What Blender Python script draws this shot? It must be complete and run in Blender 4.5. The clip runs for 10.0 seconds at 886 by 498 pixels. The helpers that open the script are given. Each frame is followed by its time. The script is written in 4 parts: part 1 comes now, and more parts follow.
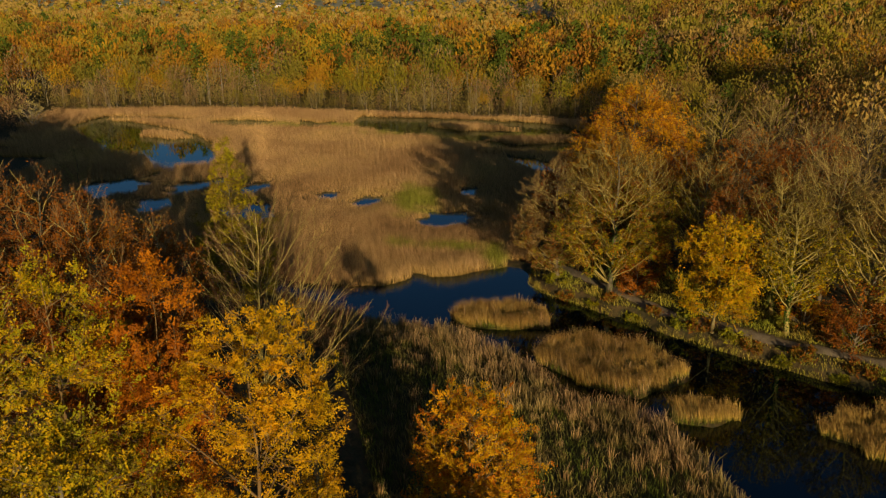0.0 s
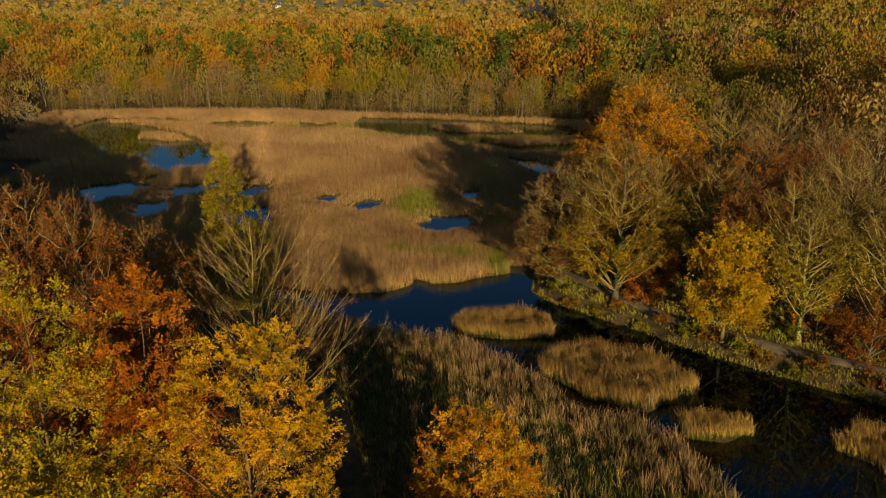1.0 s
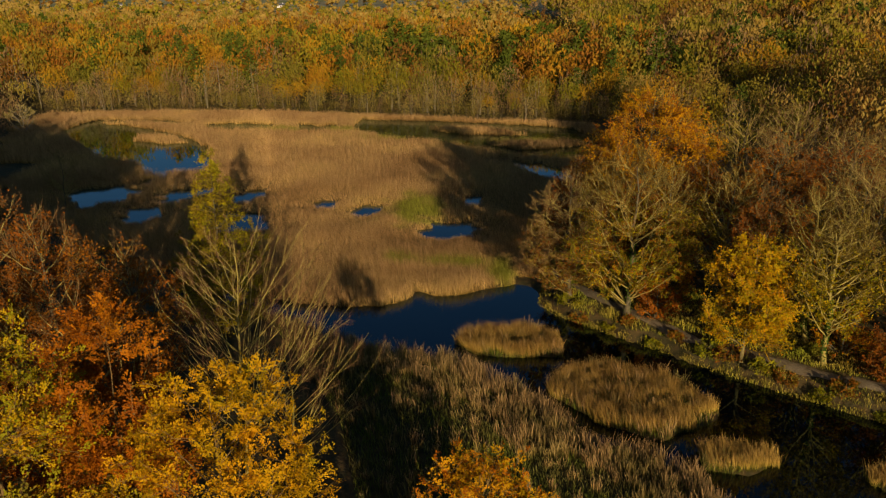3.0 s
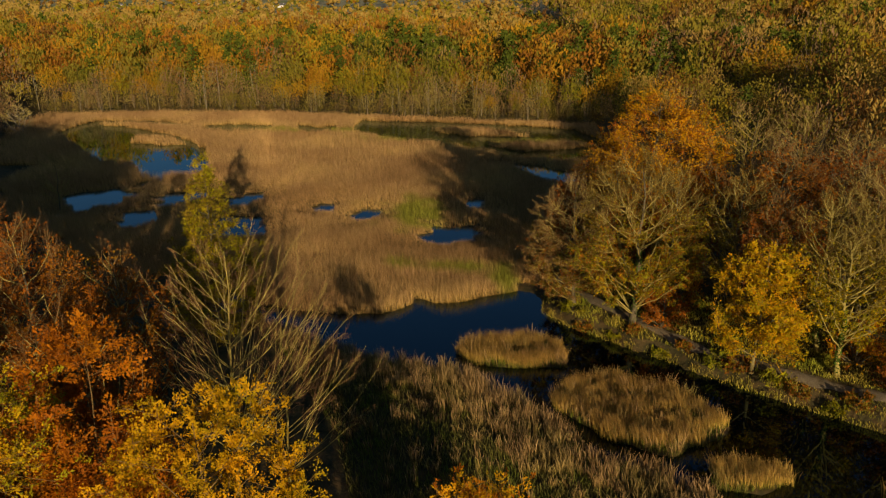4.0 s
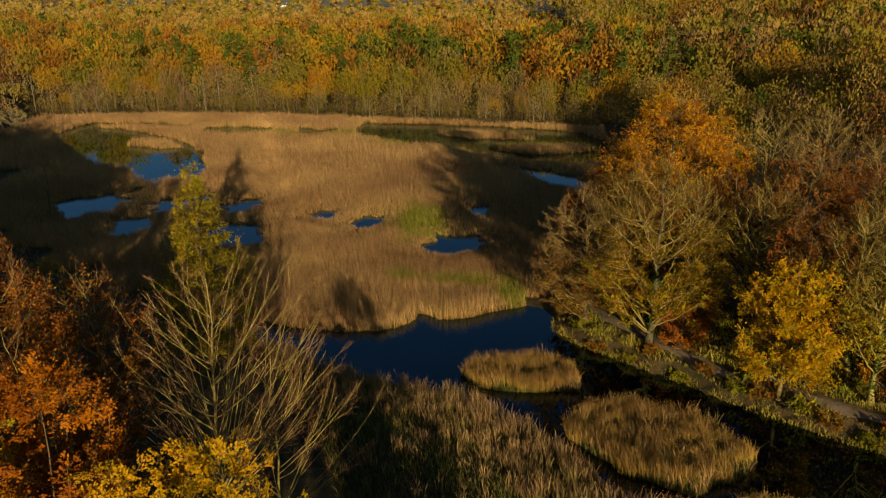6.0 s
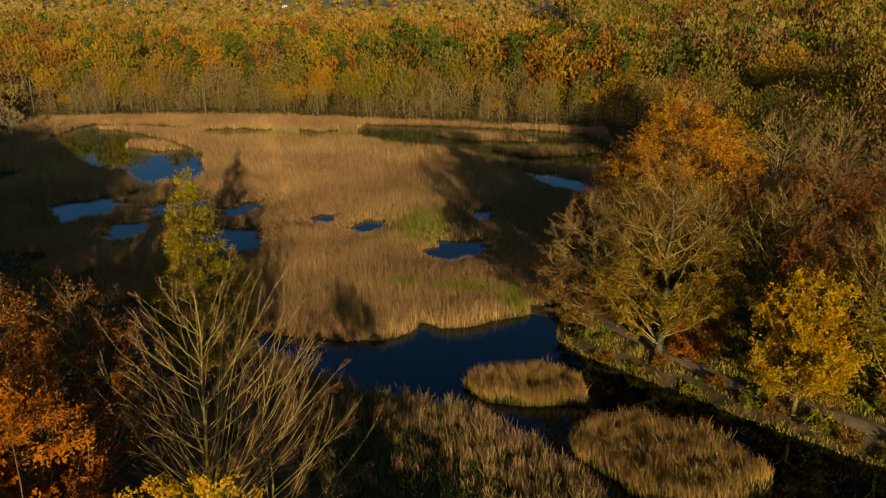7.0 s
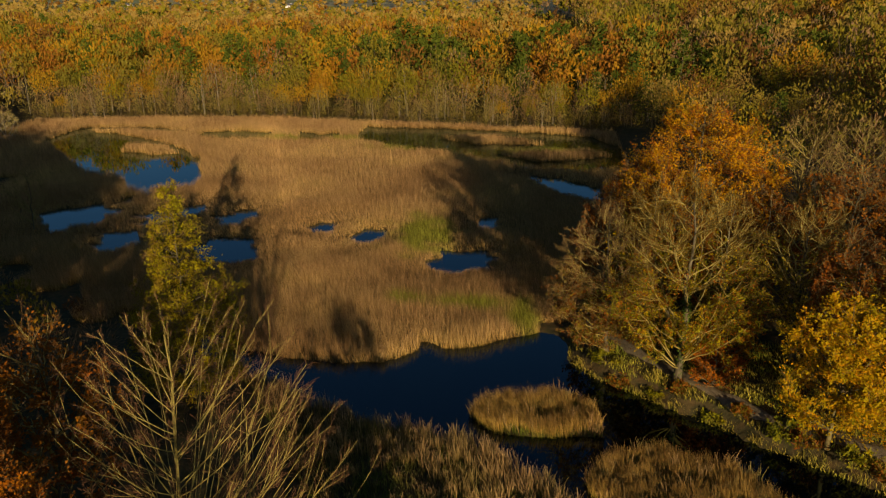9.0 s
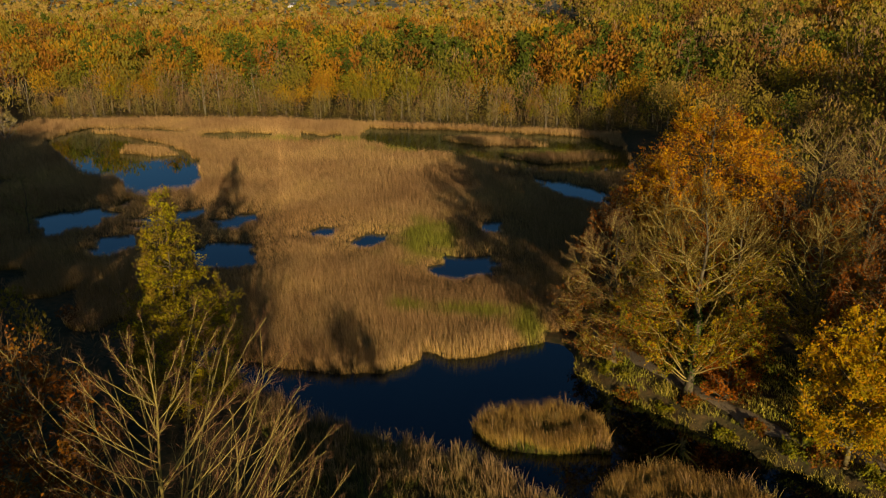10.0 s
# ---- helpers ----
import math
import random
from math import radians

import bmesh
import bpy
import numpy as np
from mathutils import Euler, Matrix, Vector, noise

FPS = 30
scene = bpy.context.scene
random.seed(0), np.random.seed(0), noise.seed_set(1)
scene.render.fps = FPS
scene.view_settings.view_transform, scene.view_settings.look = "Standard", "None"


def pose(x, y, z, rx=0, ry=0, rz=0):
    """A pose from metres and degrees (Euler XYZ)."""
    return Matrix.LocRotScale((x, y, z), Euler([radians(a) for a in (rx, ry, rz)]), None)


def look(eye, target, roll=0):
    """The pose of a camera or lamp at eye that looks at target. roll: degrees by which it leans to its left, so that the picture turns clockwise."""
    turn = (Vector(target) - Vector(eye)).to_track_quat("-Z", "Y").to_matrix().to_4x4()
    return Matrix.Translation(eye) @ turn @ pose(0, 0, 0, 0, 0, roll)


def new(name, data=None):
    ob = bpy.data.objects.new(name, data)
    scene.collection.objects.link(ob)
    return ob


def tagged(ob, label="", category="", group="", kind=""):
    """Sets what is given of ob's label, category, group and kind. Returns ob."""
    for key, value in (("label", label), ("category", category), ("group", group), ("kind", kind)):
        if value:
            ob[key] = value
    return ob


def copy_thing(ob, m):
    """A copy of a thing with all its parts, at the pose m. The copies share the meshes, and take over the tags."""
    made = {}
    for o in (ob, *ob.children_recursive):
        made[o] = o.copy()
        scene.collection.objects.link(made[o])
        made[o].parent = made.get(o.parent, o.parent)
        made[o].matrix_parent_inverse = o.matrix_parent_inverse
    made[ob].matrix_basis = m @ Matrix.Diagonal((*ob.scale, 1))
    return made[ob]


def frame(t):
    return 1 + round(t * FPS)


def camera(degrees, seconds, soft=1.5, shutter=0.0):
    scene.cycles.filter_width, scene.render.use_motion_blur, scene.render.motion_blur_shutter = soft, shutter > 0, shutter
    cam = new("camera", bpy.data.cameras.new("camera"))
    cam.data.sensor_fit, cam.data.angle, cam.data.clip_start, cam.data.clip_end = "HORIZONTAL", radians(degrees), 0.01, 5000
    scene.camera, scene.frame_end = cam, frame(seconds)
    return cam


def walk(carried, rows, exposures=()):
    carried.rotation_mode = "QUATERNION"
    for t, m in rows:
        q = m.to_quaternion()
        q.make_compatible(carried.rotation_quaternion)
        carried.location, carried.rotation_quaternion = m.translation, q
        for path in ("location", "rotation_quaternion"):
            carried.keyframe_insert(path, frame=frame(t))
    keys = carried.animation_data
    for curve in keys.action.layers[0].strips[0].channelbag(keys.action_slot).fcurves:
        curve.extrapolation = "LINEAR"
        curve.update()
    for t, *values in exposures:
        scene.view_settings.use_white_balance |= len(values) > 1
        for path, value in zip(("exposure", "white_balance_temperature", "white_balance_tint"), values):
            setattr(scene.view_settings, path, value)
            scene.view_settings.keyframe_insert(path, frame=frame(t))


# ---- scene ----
import itertools
cam = camera(62.0, 10.0, soft=1.25)
PATH = [
    (0, (0.242, 0.483, 39.429), (0.237, 2.378, 38.789), 0.1),
    (0.5, (0.217, 1.809, 39.433), (0.21, 3.704, 38.793), 0.0),
    (1, (0.186, 3.132, 39.437), (0.178, 5.027, 38.797), 0.0),
    (1.5, (0.126, 4.419, 39.403), (0.117, 6.314, 38.763), 0.0),
    (2, (0.095, 5.734, 39.358), (0.085, 7.629, 38.718), -0.0),
    (2.5, (0.13, 7.024, 39.318), (0.118, 8.919, 38.678), 0.0),
    (4, (0.155, 10.974, 39.243), (0.139, 12.869, 38.603), -0.0),
    (4.5, (0.11, 12.267, 39.223), (0.092, 14.162, 38.582), -0.0),
    (5, (0.052, 13.685, 39.225), (0.032, 15.58, 38.585), -0.0),
    (5.5, (-0.009, 15.058, 39.249), (-0.031, 16.953, 38.608), 0.0),
    (7, (-0.21, 19.222, 39.208), (-0.238, 21.116, 38.568), 0.0),
    (7.5, (-0.227, 20.622, 39.18), (-0.257, 22.517, 38.54), 0.0),
    (8, (-0.228, 22.069, 39.163), (-0.261, 23.963, 38.522), -0.0),
    (8.5, (-0.295, 23.563, 39.177), (-0.331, 25.458, 38.537), -0.0),
    (9, (-0.309, 24.921, 39.162), (-0.347, 26.815, 38.522), -0.1),
    (9.5, (-0.348, 26.239, 39.172), (-0.39, 28.134, 38.531), -0.1),
    (10, (-0.358, 27.62, 39.197), (-0.403, 29.514, 38.556), -0.1),
]
EXPOSE = -0.18
walk(cam, [(t, look(eye, target, roll)) for t, eye, target, roll in PATH], [(0.0, EXPOSE), (10.0, EXPOSE)])

# ---- daylight: a low autumn sun behind the eye and a clear sky ----
SUN_AZ, SUN_EL = 14.0, 10.2
world = bpy.data.worlds.new("sky")
scene.world = world
world.use_nodes = True
wn = world.node_tree.nodes
sky = wn.new("ShaderNodeTexSky")
sky.sky_type = 'NISHITA'
sky.sun_disc = False
sky.sun_elevation = radians(SUN_EL)
sky.sun_rotation = radians(180 - SUN_AZ)
sky.air_density, sky.dust_density, sky.ozone_density = 1.0, 1.2, 3.2
wn["Background"].inputs["Strength"].default_value = 0.06
clear = wn.new("ShaderNodeMixRGB")
clear.blend_type = 'MULTIPLY'
clear.inputs[0].default_value = 1.0
clear.inputs[2].default_value = (0.82, 1.0, 1.17, 1)
world.node_tree.links.new(sky.outputs["Color"], clear.inputs[1])
world.node_tree.links.new(clear.outputs[0], wn["Background"].inputs["Color"])

sun_data = bpy.data.lights.new("sun", 'SUN')
sun_data.energy, sun_data.angle, sun_data.color = 5.2, radians(0.6), (1.0, 0.80, 0.56)
sun = new("sun", sun_data)
_a, _e = radians(SUN_AZ), radians(SUN_EL)
SUN_DIR = Vector((math.sin(_a) * math.cos(_e), -math.cos(_a) * math.cos(_e), math.sin(_e)))
sun.matrix_world = look(SUN_DIR * 400, (0, 0, 0))

rng = np.random.default_rng(7)


# ---- materials ----
def nodes_of(name, rough=0.7, spec=0.2):
    m = bpy.data.materials.new(name)
    m.use_nodes = True
    n, l = m.node_tree.nodes, m.node_tree.links
    b = n["Principled BSDF"]
    b.inputs["Roughness"].default_value = rough
    b.inputs["Specular IOR Level"].default_value = spec
    return m, n, l, b


def noise_of(n, l, scale, detail=4.0, coords="Object"):
    tc = n.new("ShaderNodeTexCoord")
    t = n.new("ShaderNodeTexNoise")
    t.inputs["Scale"].default_value, t.inputs["Detail"].default_value = scale, detail
    l.new(tc.outputs[coords], t.inputs["Vector"])
    return t.outputs["Fac"]


def maths(n, l, op, a, b):
    t = n.new("ShaderNodeMath")
    t.operation = op
    for k, v in enumerate((a, b)):
        if isinstance(v, (int, float)):
            t.inputs[k].default_value = v
        else:
            l.new(v, t.inputs[k])
    return t.outputs[0]


def ramp_of(n, l, fac, stops):
    r = n.new("ShaderNodeValToRGB")
    el = r.color_ramp.elements
    while len(el) < len(stops):
        el.new(0.5)
    for e, (p, c) in zip(el, stops):
        e.position, e.color = p, (*c, 1)
    l.new(fac, r.inputs[0])
    return r.outputs[0]


def leaf_material(name, cols, patch=0.35, through_light=0.14, leaf=0.2):
    """Leaves: three tints mixed leaf by leaf, limb by limb and tree by tree, with some light coming through."""
    m, n, l, b = nodes_of(name, 0.65, 0.06)
    isl = n.new("ShaderNodeNewGeometry").outputs["Random Per Island"]
    obr = n.new("ShaderNodeObjectInfo").outputs["Random"]
    big = noise_of(n, l, patch, 3.0)
    f = maths(n, l, "ADD", maths(n, l, "MULTIPLY", isl, leaf), maths(n, l, "MULTIPLY", big, 1.1))
    f = maths(n, l, "ADD", f, maths(n, l, "MULTIPLY", obr, 0.24))
    f = maths(n, l, "SUBTRACT", f, 0.17 + leaf / 2)
    col = ramp_of(n, l, f, [(0.12, cols[0]), (0.5, cols[1]), (0.88, cols[2])])
    l.new(col, b.inputs["Base Color"])
    tr = n.new("ShaderNodeBsdfTranslucent")
    l.new(col, tr.inputs["Color"])
    mix = n.new("ShaderNodeMixShader")
    mix.inputs[0].default_value = through_light
    l.new(b.outputs[0], mix.inputs[1])
    l.new(tr.outputs[0], mix.inputs[2])
    l.new(mix.outputs[0], n["Material Output"].inputs["Surface"])
    return m


def bark_material(name, c0, c1, scale=3.0):
    m, n, l, b = nodes_of(name, 0.85, 0.15)
    f = noise_of(n, l, scale, 6.0)
    g = noise_of(n, l, 0.35, 2.0)
    f = maths(n, l, "ADD", maths(n, l, "MULTIPLY", f, 0.6), maths(n, l, "MULTIPLY", g, 0.4))
    l.new(ramp_of(n, l, f, [(0.35, c0), (0.65, c1)]), b.inputs["Base Color"])
    bump = n.new("ShaderNodeBump")
    bump.inputs["Strength"].default_value, bump.inputs["Distance"].default_value = 0.5, 0.03
    l.new(noise_of(n, l, 14.0, 5.0), bump.inputs["Height"])
    l.new(bump.outputs[0], b.inputs["Normal"])
    return m


M_GOLD = leaf_material("leaf_gold", [(0.13, 0.145, 0.004), (0.46, 0.30, 0.004), (0.60, 0.30, 0.004)])
M_AMBER = leaf_material("leaf_amber", [(0.30, 0.22, 0.004), (0.62, 0.30, 0.004), (0.56, 0.19, 0.004)])
M_ORANGE = leaf_material("leaf_orange", [(0.46, 0.19, 0.004), (0.44, 0.13, 0.004), (0.24, 0.055, 0.004)])
M_COPPER = leaf_material("leaf_copper", [(0.42, 0.16, 0.005), (0.32, 0.09, 0.006), (0.15, 0.042, 0.006)])
M_RUSSET = leaf_material("leaf_russet", [(0.26, 0.13, 0.008), (0.25, 0.08, 0.008), (0.12, 0.045, 0.008)])
M_LIME = leaf_material("leaf_lime", [(0.15, 0.16, 0.006), (0.28, 0.24, 0.006), (0.40, 0.28, 0.006)])
M_OLIVE = leaf_material("leaf_olive", [(0.09, 0.08, 0.008), (0.17, 0.125, 0.010), (0.25, 0.15, 0.012)])
M_TAN = leaf_material("leaf_tan", [(0.15, 0.105, 0.01), (0.21, 0.13, 0.014), (0.17, 0.085, 0.012)])
M_SCRUB = leaf_material("leaf_scrub", [(0.07, 0.085, 0.008), (0.17, 0.165, 0.012), (0.28, 0.20, 0.02)], 0.6, 0.2)
M_IVY = leaf_material("leaf_ivy", [(0.05, 0.09, 0.01), (0.09, 0.14, 0.015), (0.14, 0.17, 0.02)], 0.6, 0.1)
M_BARK = bark_material("bark_grey", (0.08, 0.06, 0.03), (0.21, 0.165, 0.085))
M_PALE = bark_material("bark_pale", (0.13, 0.10, 0.03), (0.30, 0.225, 0.08))
M_BIRCH = bark_material("bark_birch", (0.22, 0.18, 0.11), (0.42, 0.36, 0.26))
M_STEM = bark_material("stem_straw", (0.27, 0.205, 0.04), (0.46, 0.35, 0.09))
M_TWIG = bark_material("twig_brown", (0.14, 0.08, 0.026), (0.26, 0.16, 0.05), 1.0)
M_TWIGO = bark_material("twig_olive", (0.10, 0.063, 0.009), (0.20, 0.126, 0.019), 1.0)
M_LIMB = bark_material("limb_straw", (0.28, 0.20, 0.04), (0.50, 0.37, 0.10))
M_TWIGA = bark_material("twig_alder", (0.11, 0.052, 0.02), (0.20, 0.10, 0.04), 1.0)
M_TWIGR = bark_material("twig_red", (0.12, 0.06, 0.02), (0.21, 0.11, 0.035), 1.0)


def reed_material(name, foot, stem, head, green):
    """Reeds: darker and mostly greener at the foot, straw along the stem, brown plumes; tone wanders in broad patches.
    """
    m, n, l, b = nodes_of(name, 0.75, 0.15)
    tc = n.new("ShaderNodeTexCoord")
    uv = n.new("ShaderNodeSeparateXYZ")
    l.new(tc.outputs["UV"], uv.inputs[0])
    isl = n.new("ShaderNodeNewGeometry").outputs["Random Per Island"]
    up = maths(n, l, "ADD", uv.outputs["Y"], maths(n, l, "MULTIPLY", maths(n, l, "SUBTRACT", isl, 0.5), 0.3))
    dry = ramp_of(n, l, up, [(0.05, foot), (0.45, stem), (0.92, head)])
    f = maths(n, l, "ADD", maths(n, l, "MULTIPLY", noise_of(n, l, 0.045, 5.0), 0.62), maths(n, l, "MULTIPLY", noise_of(n, l, 0.3, 3.0), 0.2))
    f = maths(n, l, "ADD", f, maths(n, l, "MULTIPLY", noise_of(n, l, 1.4, 2.0), 0.18))
    tint = ramp_of(n, l, f, [(0.34, (0.62, 0.55, 0.50)), (0.45, (0.88, 0.80, 0.74)), (0.53, (1.02, 0.97, 0.88)), (0.64, (1.22, 1.2, 0.98))])
    mul = n.new("ShaderNodeMixRGB")
    mul.blend_type = 'MULTIPLY'
    mul.inputs[0].default_value = 1.0
    l.new(dry, mul.inputs[1])
    l.new(tint, mul.inputs[2])
    gr = n.new("ShaderNodeMixRGB")
    l.new(maths(n, l, "MULTIPLY", uv.outputs["X"], 1.0), gr.inputs[0])
    l.new(mul.outputs[0], gr.inputs[1])
    gr.inputs[2].default_value = (*green, 1)
    var = n.new("ShaderNodeHueSaturation")
    l.new(maths(n, l, "ADD", maths(n, l, "MULTIPLY", isl, 1.0), 0.5), var.inputs["Value"])
    l.new(gr.outputs[0], var.inputs["Color"])
    l.new(var.outputs[0], b.inputs["Base Color"])
    return m


M_REED = reed_material("reed_straw", (0.29, 0.18, 0.035), (0.49, 0.31, 0.11), (0.43, 0.265, 0.11), (0.22, 0.235, 0.014))
M_REEDN = reed_material("reed_near", (0.17, 0.18, 0.010), (0.52, 0.335, 0.062), (0.27, 0.16, 0.045), (0.14, 0.15, 0.015))
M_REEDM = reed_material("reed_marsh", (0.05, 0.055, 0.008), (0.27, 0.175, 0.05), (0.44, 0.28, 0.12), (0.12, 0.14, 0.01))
M_GRASS = reed_material("grass_bank", (0.12, 0.13, 0.01), (0.30, 0.26, 0.022), (0.44, 0.32, 0.06), (0.22, 0.24, 0.012))


def ground_material():
    m, n, l, b = nodes_of("earth_and_litter", 0.9, 0.1)
    f = maths(n, l, "ADD", maths(n, l, "MULTIPLY", noise_of(n, l, 0.06, 6.0), 0.5), maths(n, l, "MULTIPLY", noise_of(n, l, 1.1, 8.0), 0.5))
    l.new(ramp_of(n, l, f, [(0.32, (0.028, 0.03, 0.010)), (0.48, (0.075, 0.06, 0.022)), (0.62, (0.14, 0.085, 0.03)), (0.75, (0.09, 0.085, 0.02))]), b.inputs["Base Color"])
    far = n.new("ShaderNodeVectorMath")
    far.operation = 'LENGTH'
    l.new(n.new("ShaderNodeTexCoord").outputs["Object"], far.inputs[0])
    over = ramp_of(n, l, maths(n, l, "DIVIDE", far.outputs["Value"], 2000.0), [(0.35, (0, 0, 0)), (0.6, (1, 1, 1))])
    # Fields far off, lightened beyond their own tan: haze put into the colour.
    hazed_field = ramp_of(n, l, noise_of(n, l, 0.006, 2.0), [(0.4, (0.30, 0.31, 0.12)), (0.52, (0.48, 0.42, 0.22)), (0.6, (0.38, 0.34, 0.19))])
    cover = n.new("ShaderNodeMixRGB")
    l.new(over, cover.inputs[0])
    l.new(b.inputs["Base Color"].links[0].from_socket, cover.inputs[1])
    l.new(hazed_field, cover.inputs[2])
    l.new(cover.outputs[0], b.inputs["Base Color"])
    bump = n.new("ShaderNodeBump")
    bump.inputs["Distance"].default_value = 0.12
    l.new(noise_of(n, l, 3.0, 8.0), bump.inputs["Height"])
    l.new(bump.outputs[0], b.inputs["Normal"])
    return m


def water_material():
    """Dark peaty water under a mirror-smooth, faintly rippled skin."""
    m, n, l, b = nodes_of("still_water", 0.6, 0.0)
    l.new(ramp_of(n, l, noise_of(n, l, 0.12, 4.0), [(0.3, (0.0004, 0.0016, 0.003)), (0.7, (0.0008, 0.0014, 0.0016))]), b.inputs["Base Color"])
    bump = n.new("ShaderNodeBump")
    bump.inputs["Strength"].default_value, bump.inputs["Distance"].default_value = 0.14, 0.012
    l.new(noise_of(n, l, 1.6, 4.0), bump.inputs["Height"])
    skin = n.new("ShaderNodeBsdfGlossy")
    skin.inputs["Roughness"].default_value = 0.02
    skin.inputs["Color"].default_value = (0.74, 0.96, 1.0, 1)
    l.new(bump.outputs[0], skin.inputs["Normal"])
    edge = n.new("ShaderNodeFresnel")
    edge.inputs["IOR"].default_value = 1.45
    mix = n.new("ShaderNodeMixShader")
    l.new(edge.outputs[0], mix.inputs[0])
    l.new(b.outputs[0], mix.inputs[1])
    l.new(skin.outputs[0], mix.inputs[2])
    l.new(mix.outputs[0], n["Material Output"].inputs["Surface"])
    return m


def gravel_material():
    m, n, l, b = nodes_of("path_gravel", 0.9, 0.1)
    f = maths(n, l, "ADD", maths(n, l, "MULTIPLY", noise_of(n, l, 0.5, 5.0), 0.55), maths(n, l, "MULTIPLY", noise_of(n, l, 9.0, 6.0), 0.45))
    l.new(ramp_of(n, l, f, [(0.35, (0.10, 0.07, 0.03)), (0.5, (0.22, 0.165, 0.09)), (0.68, (0.32, 0.25, 0.15))]), b.inputs["Base Color"])
    bump = n.new("ShaderNodeBump")
    bump.inputs["Distance"].default_value = 0.03
    l.new(noise_of(n, l, 20.0, 4.0), bump.inputs["Height"])
    l.new(bump.outputs[0], b.inputs["Normal"])
    return m


M_EARTH, M_WATER, M_GRAVEL = ground_material(), water_material(), gravel_material()


def plain_material(name, c0, c1, rough=0.8, scale=1.5):
    m, n, l, b = nodes_of(name, rough, 0.2)
    l.new(ramp_of(n, l, noise_of(n, l, scale, 5.0), [(0.35, c0), (0.65, c1)]), b.inputs["Base Color"])
    return m


M_RENDER = plain_material("house_render", (0.72, 0.70, 0.66), (0.82, 0.80, 0.76))
M_SLATE = plain_material("house_slate", (0.07, 0.07, 0.08), (0.13, 0.12, 0.12))
M_PANE = plain_material("window_dark", (0.03, 0.035, 0.04), (0.06, 0.06, 0.07), 0.15)


# ---- mesh building ----
def build_mesh(name, blocks, mats, uvs=None, smooth=False):
    """One mesh from blocks of (vertices, faces, material slot)."""
    me = bpy.data.meshes.new(name)
    vs, loops, totals, mi, off = [], [], [], [], 0
    for v, f, k in blocks:
        if len(v) == 0 or len(f) == 0:
            continue
        vs.append(np.asarray(v, np.float32).reshape(-1, 3))
        f = np.asarray(f, np.int32)
        loops.append((f + off).ravel())
        totals.append(np.full(len(f), f.shape[1], np.int32))
        mi.append(np.full(len(f), k, np.int32))
        off += len(vs[-1])
    vs, loops, totals, mi = np.concatenate(vs), np.concatenate(loops), np.concatenate(totals), np.concatenate(mi)
    me.vertices.add(len(vs))
    me.vertices.foreach_set("co", vs.ravel())
    me.loops.add(len(loops))
    me.loops.foreach_set("vertex_index", loops)
    me.polygons.add(len(totals))
    me.polygons.foreach_set("loop_start", np.concatenate(([0], np.cumsum(totals)[:-1])).astype(np.int32))
    me.polygons.foreach_set("loop_total", totals)
    for m in mats:
        me.materials.append(m)
    me.polygons.foreach_set("material_index", mi)
    me.polygons.foreach_set("use_smooth", np.full(len(totals), smooth))
    if uvs is not None:
        layer = me.uv_layers.new(name="along")
        layer.data.foreach_set("uv", np.asarray(uvs, np.float32)[loops].ravel())
    me.update()
    me.validate()
    return me


def unit(v):
    return v / np.maximum(np.linalg.norm(v, axis=-1, keepdims=True), 1e-9)


def tubes(lines, radii, sides):
    """Tapered tubes round polylines: lines (N, K, 3), radii (N, K)."""
    N, K, _ = lines.shape
    tan = unit(np.concatenate((lines[:, 1:] - lines[:, :-1], lines[:, -1:] - lines[:, -2:-1]), 1))
    ref = np.where(np.abs(tan[..., 2:3]) > 0.8, np.array([1.0, 0.2, 0]), np.array([0.1, 0, 1.0]))
    a = unit(np.cross(tan, ref))
    b = np.cross(tan, a)
    ang = np.arange(sides) * 2 * np.pi / sides
    ring = a[:, :, None] * np.cos(ang)[:, None] + b[:, :, None] * np.sin(ang)[:, None]
    v = lines[:, :, None] + ring * radii[:, :, None, None]
    idx = np.arange(N * K * sides).reshape(N, K, sides)
    lo, hi = idx[:, :-1], idx[:, 1:]
    f = np.stack((lo, np.roll(lo, -1, 2), np.roll(hi, -1, 2), hi), -1).reshape(-1, 4)
    return v.reshape(-1, 3), f


def spikes(p0, p1, r):
    """Three-sided tapering twigs."""
    N = len(p0)
    t = unit(p1 - p0)
    ref = np.where(np.abs(t[:, 2:3]) > 0.8, np.array([1.0, 0, 0]), np.array([0, 0, 1.0]))
    a = unit(np.cross(t, ref))
    b = np.cross(t, a)
    r = np.broadcast_to(np.asarray(r, float), (N,))[:, None]
    v = np.stack((p0 + a * r, p0 - a * r * 0.5 + b * r * 0.87, p0 - a * r * 0.5 - b * r * 0.87, p1), 1)
    i = np.arange(N)[:, None] * 4
    f = np.concatenate((i + [0, 1, 3], i + [1, 2, 3], i + [2, 0, 3]))
    return v.reshape(-1, 3), f


def kites(c, along, normal, length, width):
    """Leaf-shaped faces about the points c."""
    along = unit(along)
    side = unit(np.cross(normal, along))
    L, W = length[:, None], width[:, None]
    nn = unit(np.cross(along, side))
    v = np.stack((c - along * L * 0.5, c + side * W * 0.5 + nn * W * 0.12, c + along * L * 0.5, c - side * W * 0.5 + nn * W * 0.12), 1)
    f = np.arange(len(c) * 4).reshape(-1, 4)
    return v.reshape(-1, 3), f


